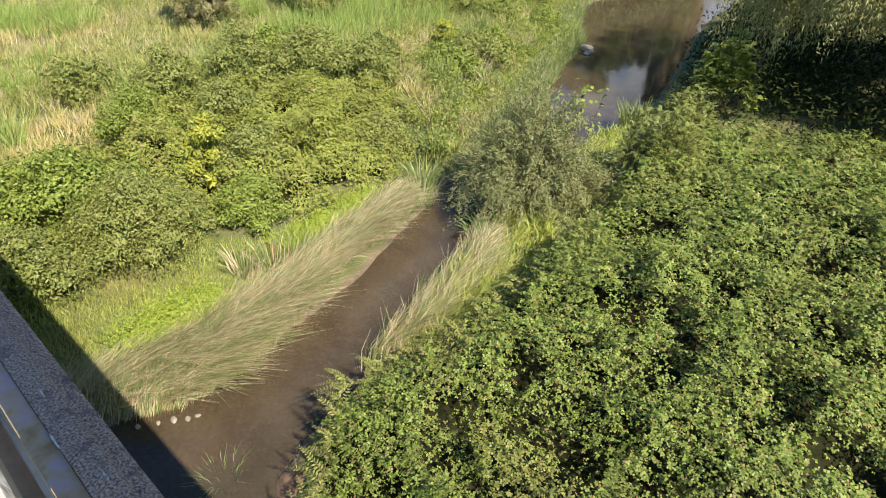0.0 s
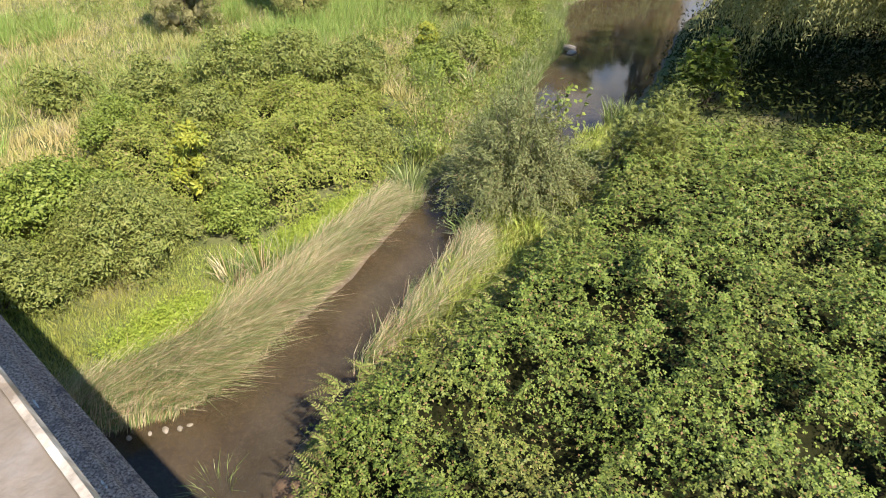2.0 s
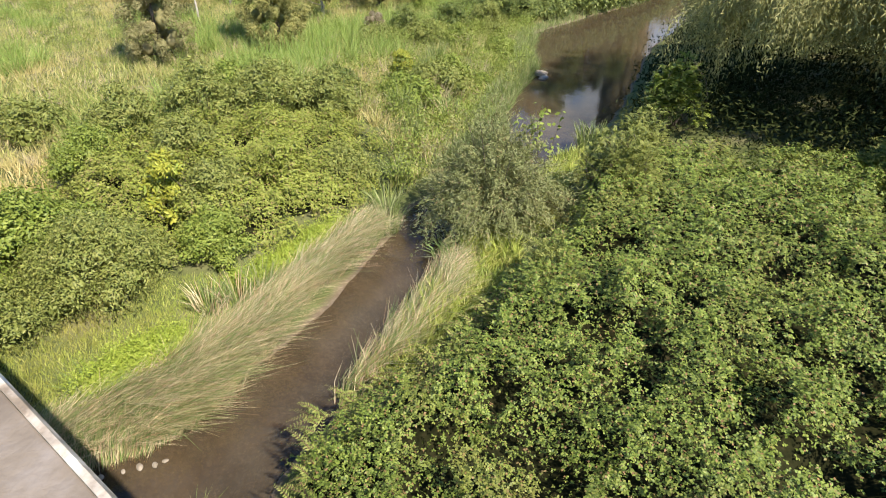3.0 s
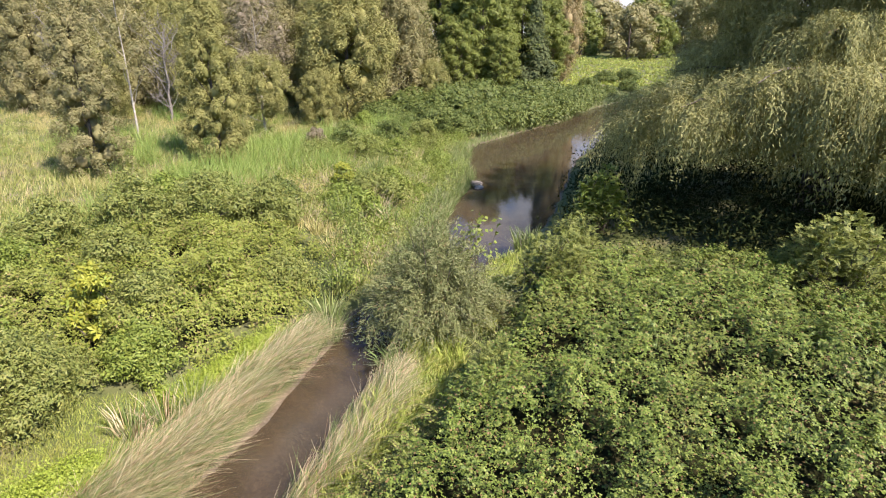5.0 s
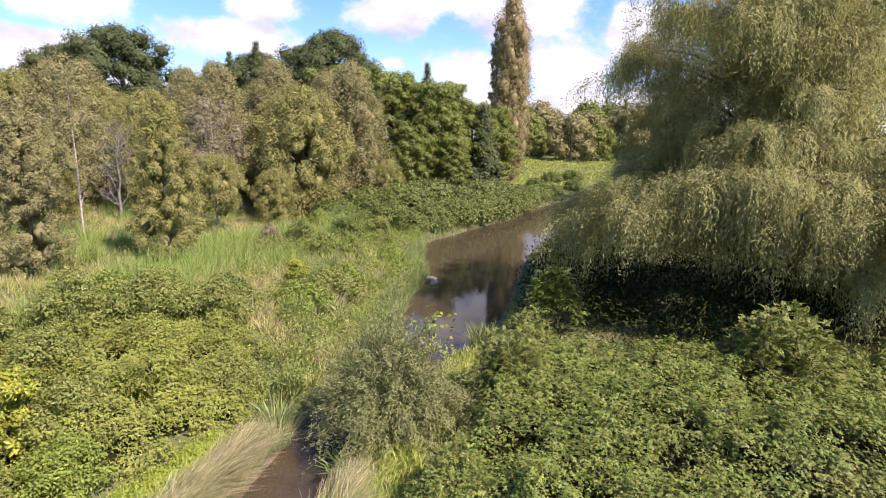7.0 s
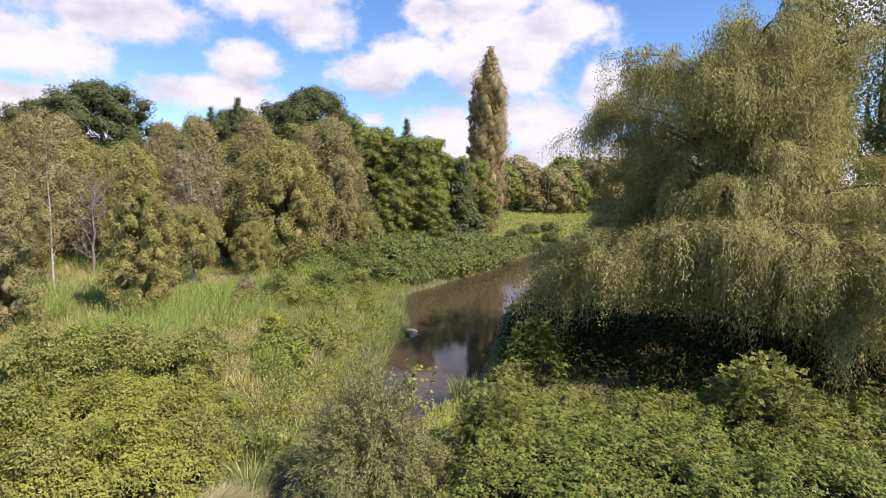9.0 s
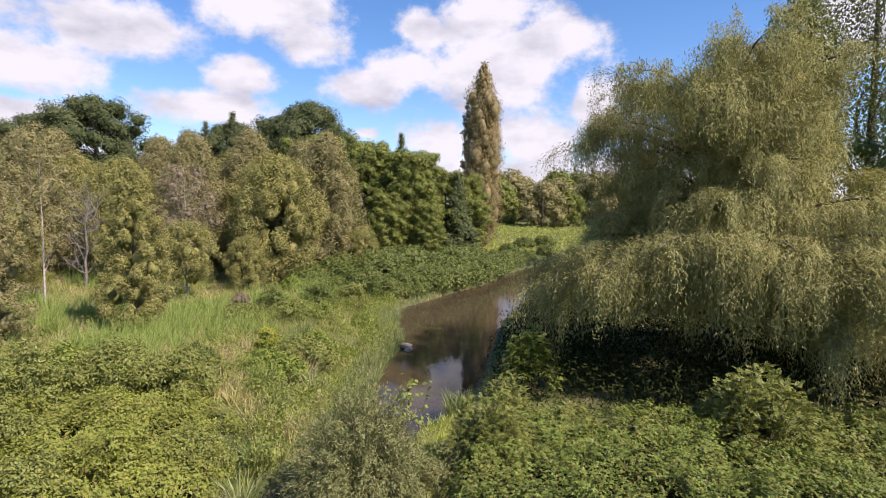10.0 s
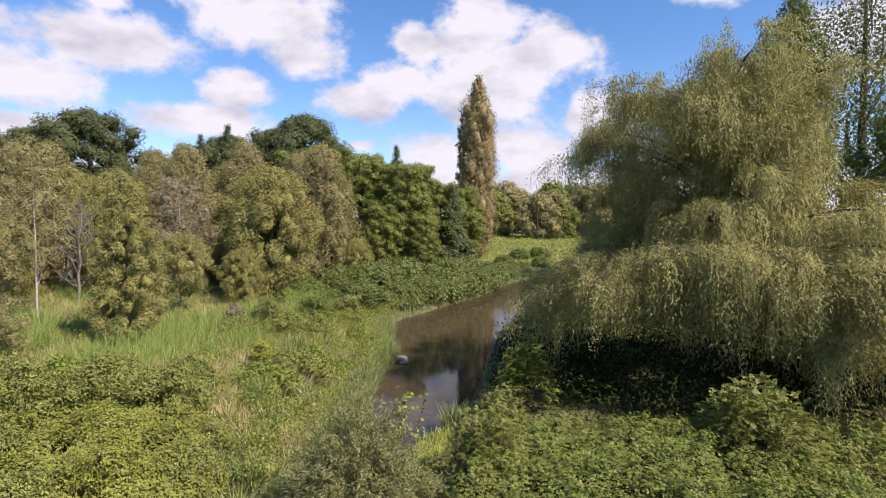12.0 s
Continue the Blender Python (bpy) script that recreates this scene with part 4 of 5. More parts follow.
build_tussocks("grass_tussocks", "tufted meadow grass, green with straw tips", MEADOW, 4200, 24, np.random.default_rng(34), 0.6, 0.035, GRASS, lambda x, y: np.clip(16.0 / np.hypot(x, y), 0.15, 1))
build_tussocks("tall_grass", "patches of tall feathery bright green grass in the meadow", MEADOW, 2600, 22, np.random.default_rng(42), 1.35, 0.03, FENNEL,
               lambda x, y: np.where((fbm2(x * 0.22, y * 0.22, 83, 3) > 0.53) & (x < -8.0), np.clip(18.0 / np.hypot(x, y), 0.15, 1), 0.0))
build_tussocks("dry_grass", "pale straw-coloured dry grass heads in the meadow", MEADOW, 420, 20, np.random.default_rng(43), 0.8, 0.028, DRYGRASS,
               lambda x, y: np.where(fbm2(x * 0.3, y * 0.3, 97, 3) > 0.55, np.clip(18.0 / np.hypot(x, y), 0.15, 1), 0.0))
FIELD = [(6, 76), (14, 82), (22, 88), (60, 98), (60, 150), (4, 150), (2, 100)]
build_tussocks("field_grass", "bright green pasture beyond the pool", FIELD, 5000, 7, np.random.default_rng(40), 0.45, 0.22, LUSH)
build_grass("lush_grass", "bright lush grass behind the reeds", NEARSIDE, 90000, np.random.default_rng(32), 0.17, 0.014, LUSH)


def build_weeds(name, label, poly, clumps, per, rng, radius, leaf, leaf_len, leaf_wid, chance=None, lift=0.6):
    """Low leafy weeds in many uneven mounds."""
    x, y = scatter(rng, poly, clumps, lambda a, b: clear_of(a, b) * (1.0 if chance is None else chance(a, b)))
    r = radius * rng.uniform(0.5, 1.5, len(x)) * (0.5 + fbm2(x * 0.4, y * 0.4, 61, 2))
    c = np.stack([x, y, ground_z(x, y) + r * lift], 1)
    v, f = clump_leaves(rng, c, r, clumps * per, leaf_len, leaf_wid, upward=0.5, droop=-0.2, squash=0.9, depth=0.7, ragged=1.0)
    tagged(array_part(name, v, f, leaf), label, "weeds", kind="stuff")


def near_water(x, y):
    return np.clip(1.3 - creek_distance(x, y) * 0.16, 0.03, 1)


build_weeds("meadow_weeds", "green weeds in uneven mounds over the meadow", MEADOW, 420, 110, np.random.default_rng(35), 0.5, FERNY, 0.12, 0.045)
build_weeds("bank_weeds", "bright yellow-green weeds along the pool's bank", MEADOW, 620, 120, np.random.default_rng(36), 0.45, BRIGHT, 0.10, 0.040, near_water)
build_weeds("dry_weeds", "dry brownish weed heads in the meadow", MEADOW, 160, 90, np.random.default_rng(37), 0.42, GREYLEAF, 0.10, 0.03)
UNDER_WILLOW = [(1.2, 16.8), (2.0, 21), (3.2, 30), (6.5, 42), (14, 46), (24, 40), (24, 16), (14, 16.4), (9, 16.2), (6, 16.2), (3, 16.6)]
# much of the shade under the willow is these leaves' near-black colour
build_weeds("shaded_ferns", "ferny undergrowth below the willow, its shade put into the leaf colour", UNDER_WILLOW, 1200, 70, np.random.default_rng(38), 0.75, SHADE_FERN, 0.17, 0.06)


def build_bank_sedge():
    """Sedge along both edges of the pool."""
    rng = np.random.default_rng(39)
    x, y = scatter(rng, [(-9, 13.8), (-9, 60), (6, 92), (40, 96), (40, 78), (12, 60), (6, 36), (4, 24), (1.5, 16.5)], 16000,
                   lambda a, b: np.where((creek_distance(a, b) > -0.12) & (creek_distance(a, b) < 0.9) & (a < np.interp(b, [c[1] for c in CREEK], [c[0] for c in CREEK]) + 60 * (b > 60)), np.where(b > 36, 0.10, 1.0), 0.0))
    n = len(x)
    h = rng.uniform(0.35, 0.8, n) * (0.6 + 0.8 * fbm2(x * 0.8, y * 0.8, 71, 2))
    v, f = blade_arrays(rng, x, y, np.maximum(ground_z(x, y), -0.05), h, rng.uniform(0.02, 0.05, n), rng.normal(size=(n, 2)) * 0.25, two=False)
    tagged(array_part("bank_sedge", v, f, SEDGE), "yellowish green sedge lining the pool", "sedge", kind="stuff")


build_bank_sedge()

# ---- shrubs ----
def random_at(seed):
    return np.random.default_rng(seed)


build_shrub("feathery_shrub", -8.9, 7.2, "feathery mid-green shrub on the grassy bank", 1.7, 1.35, FERNY, 20000, 0.075, 0.026, random_at(101), 30)
build_shrub("feathery_shrub", -11.0, 7.6, "bright green bushy shrub beside the bramble mound", 1.8, 1.5, BRIGHT, 15000, 0.085, 0.045, random_at(102), 26)
build_shrub("feathery_shrub", -9.9, 5.1, "dark feathery shrub half in the bridge's shadow", 1.5, 1.3, FERNY, 16000, 0.075, 0.026, random_at(103), 26)
build_shrub("feathery_shrub", -13.0, 7.0, "bright green bushy shrub beside the bramble mound", 1.5, 1.4, BRIGHT, 9000, 0.085, 0.045, random_at(106), 22)
build_shrub("yellow_sapling", -9.0, 9.7, "yellow-leaved sapling among brambles", 2.1, 0.6, YELLOW, 2600, 0.13, 0.045, random_at(104), 12)
build_shrub("dark_shrub", -8.2, 10.2, "blue-green leafy shrub beside the yellow sapling", 1.9, 1.0, FERNY, 9000, 0.08, 0.036, random_at(105), 16)
build_shrub("dark_shrub", -10.6, 12.4, "dark leafy shrub above the yellow sapling", 2.0, 1.1, FERNY, 9000, 0.09, 0.036, random_at(107), 16)
for i, (x, y, h, r) in enumerate([(-11.9, 15.3, 2.6, 1.4), (-10.2, 16.3, 2.7, 1.5), (-8.4, 17.0, 2.2, 1.2), (-13.6, 13.8, 2.1, 1.2)]):
    build_shrub("dark_shrub", x, y, "dark green shrub at the back of the bramble mound", h, r, FERNY, 9000, 0.11, 0.04, random_at(110 + i), 20, group="shrubs behind the brambles")
for x, y, h, r, leaf, seed in [(-7.4, 8.8, 1.2, 0.8, BRIGHT, 131), (-7.4, 12.0, 1.7, 1.0, BRAMBLE_L, 133), (-6.2, 13.0, 1.4, 0.9, FERNY, 136), (-12.6, 11.2, 1.9, 1.2, BRIGHT, 137), (-9.0, 14.4, 1.7, 1.1, BRAMBLE_L, 138)]:
    build_shrub("scrub_bush", x, y, "leafy scrub bush in the brambles across the creek", h, r, leaf, 9000, 0.07, 0.034, random_at(seed), 20, group="scrub across the creek")
protos = [build_shrub("meadow_bush", -9.1, 20.0, "low green bush in the meadow grass", 1.2, 1.1, FERNY, 3600, 0.12, 0.05, random_at(144), 14, group="meadow bushes", diamond=False),
          build_shrub("meadow_bush", -7.0, 20.8, "yellow-green bush in the meadow grass", 1.1, 0.9, BRIGHT, 3200, 0.12, 0.05, random_at(145), 12, group="meadow bushes", diamond=False),
          build_shrub("meadow_bush", -11.4, 30.6, "dark green bush in the meadow grass", 1.5, 1.4, FERNY, 5000, 0.12, 0.05, random_at(146), 14, group="meadow bushes", diamond=False)]
rr = random_at(147)
for x, y in [(-13.6, 19.6), (-12.4, 20.4), (-5.6, 23.5), (-4.4, 24.4), (-16, 21), (-8.7, 36.3), (-7.9, 34.6), (-10.2, 33), (-11.0, 35), (-6.6, 38),
             (-9.5, 40), (-13.5, 39), (-6, 20), (-5.8, 21.8), (-26, 30), (-12, 43), (-17.5, 14), (-8.6, 31.0), (-6.0, 35.5)]:
    s = rr.uniform(0.6, 1.25)
    c = copy_thing(protos[int(rr.integers(3))], pose(x, y, float(ground_z(np.array([x]), np.array([y]))[0]) - 0.05, 0, 0, rr.uniform(0, 360)))
    c.scale = (s, s, s * rr.uniform(0.8, 1.3))
for i, (x, y, h, r, leaf, text) in enumerate([(-10.3, 32.6, 2.0, 1.2, DARKLEAF, "dark green shrub in the meadow"), (-8.2, 34.6, 2.1, 1.3, DARKLEAF, "dark green shrub in the meadow"), (-6.4, 36.8, 1.9, 1.1, FERNY, "green shrub near the pool"),
                                              (-12.6, 33.4, 1.5, 0.7, GREYLEAF, "dry brownish shrub in the meadow"), (-9.2, 19.9, 1.5, 0.9, DARKLEAF, "low dark shrub behind the brambles"), (-7.6, 23.0, 1.5, 0.5, YELLOW, "yellow-leaved bush near the pool"),
                                              (-6.8, 30.0, 1.3, 0.9, BRIGHT, "yellow-green bush near the pool"), (-4.6, 30.8, 1.1, 0.9, BRIGHT, "yellow-green bush near the pool")]):
    build_shrub("meadow_shrub", x, y, text, h, r, leaf, 4200, 0.12, 0.05, random_at(230 + i), 16, diamond=False, group="meadow shrubs")
for x, y, h, leaf, text in [(-6.9, 26.2, 1.3, SEDGE, "large pale sword-leaved clump near the pool"), (-6.2, 18.5, 1.3, SEDGE, "large pale sword-leaved clump near the creek"), (-6.9, 24.6, 1.2, SEDGE, "large pale sword-leaved clump near the pool"), (-6.0, 21.1, 1.2, DRYGRASS, "pinkish dry grass clump near the creek"),
                            (-5.4, 20.4, 1.1, DRYGRASS, "pinkish dry grass clump near the creek"), (-7.2, 4.9, 0.7, SEDGE, "sword-leaved green clump on the grass"), (-6.6, 7.2, 0.7, REED, "pale dry sedge clump behind the reeds"), (-6.2, 7.6, 0.7, REED, "pale dry sedge clump behind the reeds"),
                            (-6.0, 8.1, 0.8, SEDGE, "long arching sedge clump behind the reeds"), (-2.6, 10.4, 0.7, SEDGE, "green blades at the foot of the willow bush"), (-2.3, 10.2, 0.6, SEDGE, "green blades at the foot of the willow bush"),
                            (-4.4, 3.4, 0.42, SEDGE, "straggling reeds in the shallow water"), (-7.3, 23.1, 0.9, SEDGE, "pale sedge clump near the pool"), (-5.6, 17.6, 0.9, SEDGE, "pale green sword-leaved clump"), (-5.2, 16.6, 0.9, SEDGE, "pale green sword-leaved clump"),
                            (-4.9, 13.9, 0.8, SEDGE, "blue-green blades beside the mud"), (-4.6, 11.9, 0.9, SEDGE, "dark blades at the creek's edge"), (-4.4, 11.4, 0.9, SEDGE, "dark blades at the creek's edge"), (-6.4, 23.8, 0.9, SEDGE, "pale sedge clump near the pool"),
                            (-5.1, 19.7, 1.0, REED, "pinkish dry grass clump near the creek"), (-4.6, 19.0, 1.0, REED, "pinkish dry grass clump near the creek"), (0.2, 17.6, 0.9, SEDGE, "yellowish sedge at the pool's edge"), (0.5, 18.2, 0.8, SEDGE, "yellowish sedge at the pool's edge")]:
    sword_clump("sedge_clump", x, y, text, random_at(int(abs(x * 100 + y * 37))), leaf, 45 if y < 4 else 110, h, 0.5 if y > 9 else 0.38, 0.28, group="sedge clumps", width=0.011 if y < 4 else 0.018 if y < 9 else 0.028)
build_weeds("creeping_groundcover", "bright yellow-green creeping plants beside the reeds", [(-7.15, 4.75), (-6.75, 4.75), (-6.2, 6.0), (-6.5, 6.4), (-7.0, 5.7)], 130, 260, random_at(148), 0.26, LIME, 0.035, 0.024)
build_weeds("creeping_groundcover", "bright yellow-green creeping plants between reeds and brambles", [(-6.3, 8.0), (-5.8, 9.4), (-5.2, 11.2), (-5.6, 11.2), (-6.2, 9.8), (-6.8, 8.3)], 120, 220, random_at(159), 0.20, LIME, 0.04, 0.026)
build_spray_bush("leafy_bush", 2.9, 19.0, "sunlit bright green leafy bush at the pool's edge", 2.6, 1.3, BRIGHT, 420, random_at(120), 0.13)
build_spray_bush("fern_bush", 7.8, 13.5, "feathery green bush rising out of the brambles", 2.9, 1.7, FERNY, 760, random_at(121), 0.085)
build_spray_bush("fern_bush", 1.1, 13.0, "feathery green bush at the bramble's end by the water", 2.4, 1.2, FERNY, 560, random_at(122), 0.075)
build_spray_bush("fern_bush", -0.4, 8.6, "feathery green bush among the brambles", 2.0, 0.9, FERNY, 330, random_at(123), 0.065)
build_spray_bush("fern_bush", 1.6, 15.6, "feathery green bush at the edge of the willow's shade", 2.3, 1.0, FERNY, 400, random_at(124), 0.08)


def build_sallow(x, y, rng):
    """The round willow bush in the creek: many arching stems with narrow leaves."""
    root = thing("willow_bush", x, y, -0.1, "round grey-green willow bush standing in the creek", "shrub")
    P, A, N = [], [], []
    for k in range(900):
        th, q = rng.uniform(0, 2 * np.pi), math.sqrt(rng.random())
        lobe = 1 + 0.14 * math.sin(th * 3 + 1.0) + 0.10 * math.sin(th * 7)
        reach = 1.62 * q * lobe * rng.uniform(0.85, 1.08)
        h = 3.8 * math.sqrt(max(0.08, 1 - 0.8 * q * q)) * rng.uniform(0.5, 1.03)
        s = np.linspace(0, 1, 26)[:, None]
        out = np.array([[math.cos(th), math.sin(th), 0]])
        base = np.array([[math.cos(th) * 0.4 * q, math.sin(th) * 0.4 * q, 0]])
        sag = rng.uniform(0.2, 1.0) * q
        pts = base + out * reach * s ** 1.1 + np.array([[0, 0, 1.0]]) * h * (1.4 * s - sag * 0.9 * s ** 3 - 0.4 * s ** 2)
        if k % 8 == 0:
            v, f = tube_arrays(pts[::4], np.linspace(0.016, 0.003, 7), 4)
            array_part("stem", v, f, BARK, root)
        tang = unit(np.gradient(pts, axis=0))
        live = slice(7, 26)
        for rep in range(4):
            m = 19
            P.append(pts[live] + rng.normal(size=(m, 3)) * 0.05)
            A.append(unit(tang[live] * 0.7 + rng.normal(size=(m, 3)) * 0.5))
            N.append(unit(rng.normal(size=(m, 3)) * 0.5 + out * 0.9 * q + [0, 0, 0.6]))
    P, A, N = np.concatenate(P), np.concatenate(A), np.concatenate(N)
    v, f = leaf_arrays(P, A, N, 0.105 * rng.uniform(0.6, 1.2, len(P)), 0.022, diamond=False)
    core = core_arrays(rng, [(0, 0, 1.0), (0.3, 0.2, 1.7), (-0.4, -0.2, 1.4)], [0.9, 0.7, 0.7], 1.1, 0.6)
    v, f = with_core(core, (v, f))
    array_part("foliage", v, f, SALLOW, root)


def build_sapling(x, y, height, rng):
    """A thin sapling with few large pale leaves, showing above the willow bush."""
    root = thing("poplar_sapling", x, y, -0.05, "thin sapling with large pale yellow-green leaves beside the willow bush", "sapling")
    P, A, N = [], [], []
    for k in range(7):
        top = np.array([rng.normal() * 0.38, rng.normal() * 0.25, height * rng.uniform(0.8, 1.0)])
        pts = top * np.linspace(0, 1, 12)[:, None] ** np.array([1.6, 1.6, 1.0])
        v, f = tube_arrays(pts, np.linspace(0.014, 0.004, 12), 5)
        array_part("stem", v, f, BARK, root)
        for p in pts[8:]:
            m = 4
            P.append(p + rng.normal(size=(m, 3)) * 0.07)
            A.append(rng.normal(size=(m, 3)) * [1, 1, 0.4] - [0, 0, 0.4])
            N.append(rng.normal(size=(m, 3)) * 0.5 + [0.4, -0.4, 0.8])
    P, A, N = np.concatenate(P), np.concatenate(A), np.concatenate(N)
    v, f = leaf_arrays(P, A, unit(N), 0.14 * rng.uniform(0.7, 1.2, len(P)), 0.085)
    array_part("leaves", v, f, BRIGHT, root)


build_sallow(-1.9, 11.9, random_at(130))
build_sapling(-0.95, 12.5, 3.15, random_at(129))


# ---- the great weeping willow ----
def build_willow(x, y, rng):
    """A thick leaning trunk, arching boughs in tiers, and ropes of trailing twigs that hang from every bough."""
    base = float(ground_z(np.array([x]), np.array([y]))[0]) - 0.1
    root = thing("weeping_willow", x, y, base, "huge weeping willow trailing sunlit branches over the pool's bank", "tree")
    n = 9
    s = np.linspace(0, 1, n)[:, None]
    trunk = np.array([[-0.6, 0.2, 12.6]]) * s + np.sin(s * 3) * np.array([[0.45, -0.2, 0]])
    v, f = tube_arrays(trunk, np.linspace(0.65, 0.16, n), 12)
    array_part("trunk", v, f, BARK, root, smooth=True)
    # outline of the crown: reach at each height over the water, narrow between the two lobes
    heights = [3.2, 4.4, 5.4, 6.4, 7.4, 8.4, 9.2, 10.2, 11.2, 12.2, 13.2, 14.0, 14.7]
    reaches = [8.2, 8.7, 8.0, 7.0, 5.8, 4.4, 4.1, 5.6, 6.4, 5.9, 4.7, 3.2, 0.9]
    zs = np.linspace(3.3, 13.3, 400)
    share = np.cumsum(np.interp(zs, heights, reaches) + 1.5)
    masses, each, ropes, per, leaves = 64, 4, 13, 14, 16
    P, A, N = [], [], []
    up = np.array([0, 0, 1.0])
    for k in range(masses * each):
        g = k // each
        z = float(np.interp((g + 0.5) / (masses - 13), share / share[-1], zs)) + 0.5 * math.sin(g * 2.3)
        th = g * 2.39996
        if g >= masses - 6:                              # low skirts on the bank's side
            z, th = 3.7 + 0.5 * math.sin(g * 5.0), radians(-82 + 15 * (masses - g))
        elif g >= masses - 13:                           # close canopy over the hollow
            z, th = 5.7 + 0.5 * math.sin(g * 5.0), radians(-58 - 14 * (masses - 6 - g))
        elif z < 4.9 and math.sin(th) < 0.4 and math.cos(th) < 0.35:
            z += 0.8 + 0.6 * math.sin(g * 3.1)             # the hollow under the crown on the pool's side
        reach = np.interp(z, heights, reaches) * (0.81 + 0.16 * math.sin(g * 1.7)) * (0.66 if z > 9 and math.cos(th) > 0.4 else 1.0)
        end = np.array([math.cos(th) * reach + (0.1 if z < 9 else -0.7), math.sin(th) * reach - (1.1 if z < 9 else 0.0), z - base]) + rng.normal(size=3) * [0.55, 0.55, 0.45]
        th = math.atan2(end[1] + (1.1 if z < 9 else 0.0), end[0])
        wide = 1.35 * rng.uniform(0.75, 1.25)
        drop0 = rng.uniform(1.4, 2.4) if z < 5.2 else rng.uniform(0.9, 2.1)
        rise = np.clip(end[2] / 13.5 - 0.16, 0.14, 0.92)
        a = np.array([np.interp(rise, s[:, 0], trunk[:, i]) for i in range(3)])
        t = np.linspace(0, 1, 10)[:, None]
        bough = a + (end - a) * t + up * (1.1 * t * (1 - t) * np.linalg.norm(end - a) * 0.35) - up * 0.5 * t ** 3
        if k % 4 == 0:
            v, f = tube_arrays(bough, np.linspace(0.12, 0.02, 10), 6)
            array_part("limb", v, f, BARK, root, smooth=True)
        radial = np.array([math.cos(th), math.sin(th), 0])
        across = np.array([-radial[1], radial[0], 0])
        # ropes hang from the bough's outer half and from the side twigs there
        u = 1.0 - 0.5 * rng.random(ropes) ** 1.3
        w = rng.uniform(-0.75, 0.75, ropes) * wide
        foot = np.stack([np.interp(u, t[:, 0], bough[:, i]) for i in range(3)], 1) + across * w[:, None] - up * (0.16 * w ** 2)[:, None]
        m = ropes * per
        r = np.repeat(np.arange(ropes), per)
        start = foot[r] + rng.normal(size=(m, 3)) * 0.10
        way = unit(radial * rng.uniform(0.3, 1.0, ropes)[:, None] + across * (np.sign(w) * rng.uniform(0.0, 0.8, ropes))[:, None])[r] + rng.normal(size=(m, 3)) * [0.14, 0.14, 0]
        run = ((wide * rng.uniform(0.3, 0.9, ropes))[r] * rng.uniform(0.8, 1.15, m))[:, None, None]
        drop = (drop0 * rng.uniform(0.55, 1.1, ropes))[r] * rng.uniform(0.6, 1.12, m)
        drop = np.minimum(drop, np.maximum(start[:, 2] - 0.35, 0.5))[:, None, None]
        sv = np.linspace(0.0, 1, leaves)[None, :, None]
        pts = start[:, None] + way[:, None] * run * (1 - (1 - sv) ** 2.4) + up * (0.55 * sv * (1 - sv) - drop * sv ** 1.9)
        pts = pts + 0.04 * np.sin(sv * 8 + start[:, None, :1] * 20)
        tang = unit(np.gradient(pts, axis=1))
        dome = way[:, None] * (0.35 + 0.8 * sv) + up * (1.0 - 0.75 * sv)
        P.append((pts + rng.normal(size=pts.shape) * 0.035).reshape(-1, 3))
        A.append(unit(tang * 0.9 + rng.normal(size=pts.shape) * 0.42).reshape(-1, 3))
        N.append(unit(rng.normal(size=pts.shape) * 0.32 + dome).reshape(-1, 3))
    P, A, N = np.concatenate(P), np.concatenate(A), np.concatenate(N)
    # close inner twigs round the trunk
    cs, crs = [], []
    for k in range(90):
        z = 2.6 + 9.6 * k / 90
        th, q = k * 2.39996, max(0.3, np.interp(z, heights, reaches) - 3.3) * math.sqrt(rng.random())
        cs.append((math.cos(th) * q - 0.2, math.sin(th) * q - (1.0 if z < 9 else 0.1), z - base))
        crs.append(rng.uniform(0.9, 1.5))
    inner = clump_leaves(rng, cs, crs, 64000, 0.18, 0.045, upward=0.0, droop=1.4, squash=1.0, depth=0.8, ragged=0.8)
    v, f = join_arrays([leaf_arrays(P, A, N, 0.135 * rng.uniform(0.6, 1.2, len(P)), 0.031, diamond=False), inner])
    array_part("crown", v, f, WILLOW, root)


build_willow(11.4, 22.8, random_at(140))

# ---- trees ----
build_tree("cottonwood", 23.5, 38.0, "tall dark green cottonwood rising behind the willow", 21.8, 3.3, DARKLEAF, BARK, 28000, 0.21, random_at(150), "column", 46, 0.25, 0.4, solid=0.25)
build_tree("cottonwood", 28.3, 38.0, "tall dark green cottonwood rising behind the willow", 25.5, 4.4, DARKLEAF, BARK, 15000, 0.21, random_at(151), "column", 30, 0.25, 0.45, solid=0)
build_tree("broad_tree", 27.0, 31.5, "dark green rounded tree behind the willow's skirt", 13.0, 5.0, DARKLEAF, BARK, 22000, 0.18, random_at(149), "round", 40, 0.1, 0.35)
build_tree("lombardy_poplar", 5.4, 86.0, "tall narrow olive-brown poplar beside the pool", 27.6, 3.7, POPLAR, BARK, 38000, 0.24, random_at(152), "column", 90, 0.05, 0.5)
build_tree("lombardy_poplar", 2.9, 86.4, "slim half-bare poplar beside a taller one", 22.8, 1.2, POPLAR, BARK, 2600, 0.34, random_at(153), "column", 36, 0.1, 0.25)
build_tree("young_wattle", -16.3, 28.6, "young olive-green tree standing in the grass", 8.4, 2.1, WATTLE_G, BARK, 40000, 0.12, random_at(154), "tear", 170, 0.02, 0.12, fine=True)
build_tree("young_wattle", -20.3, 24.2, "dark olive young tree standing in the meadow", 7.9, 1.9, WATTLE, BARK, 34000, 0.11, random_at(155), "tear", 150, 0.02, 0.12, fine=True)
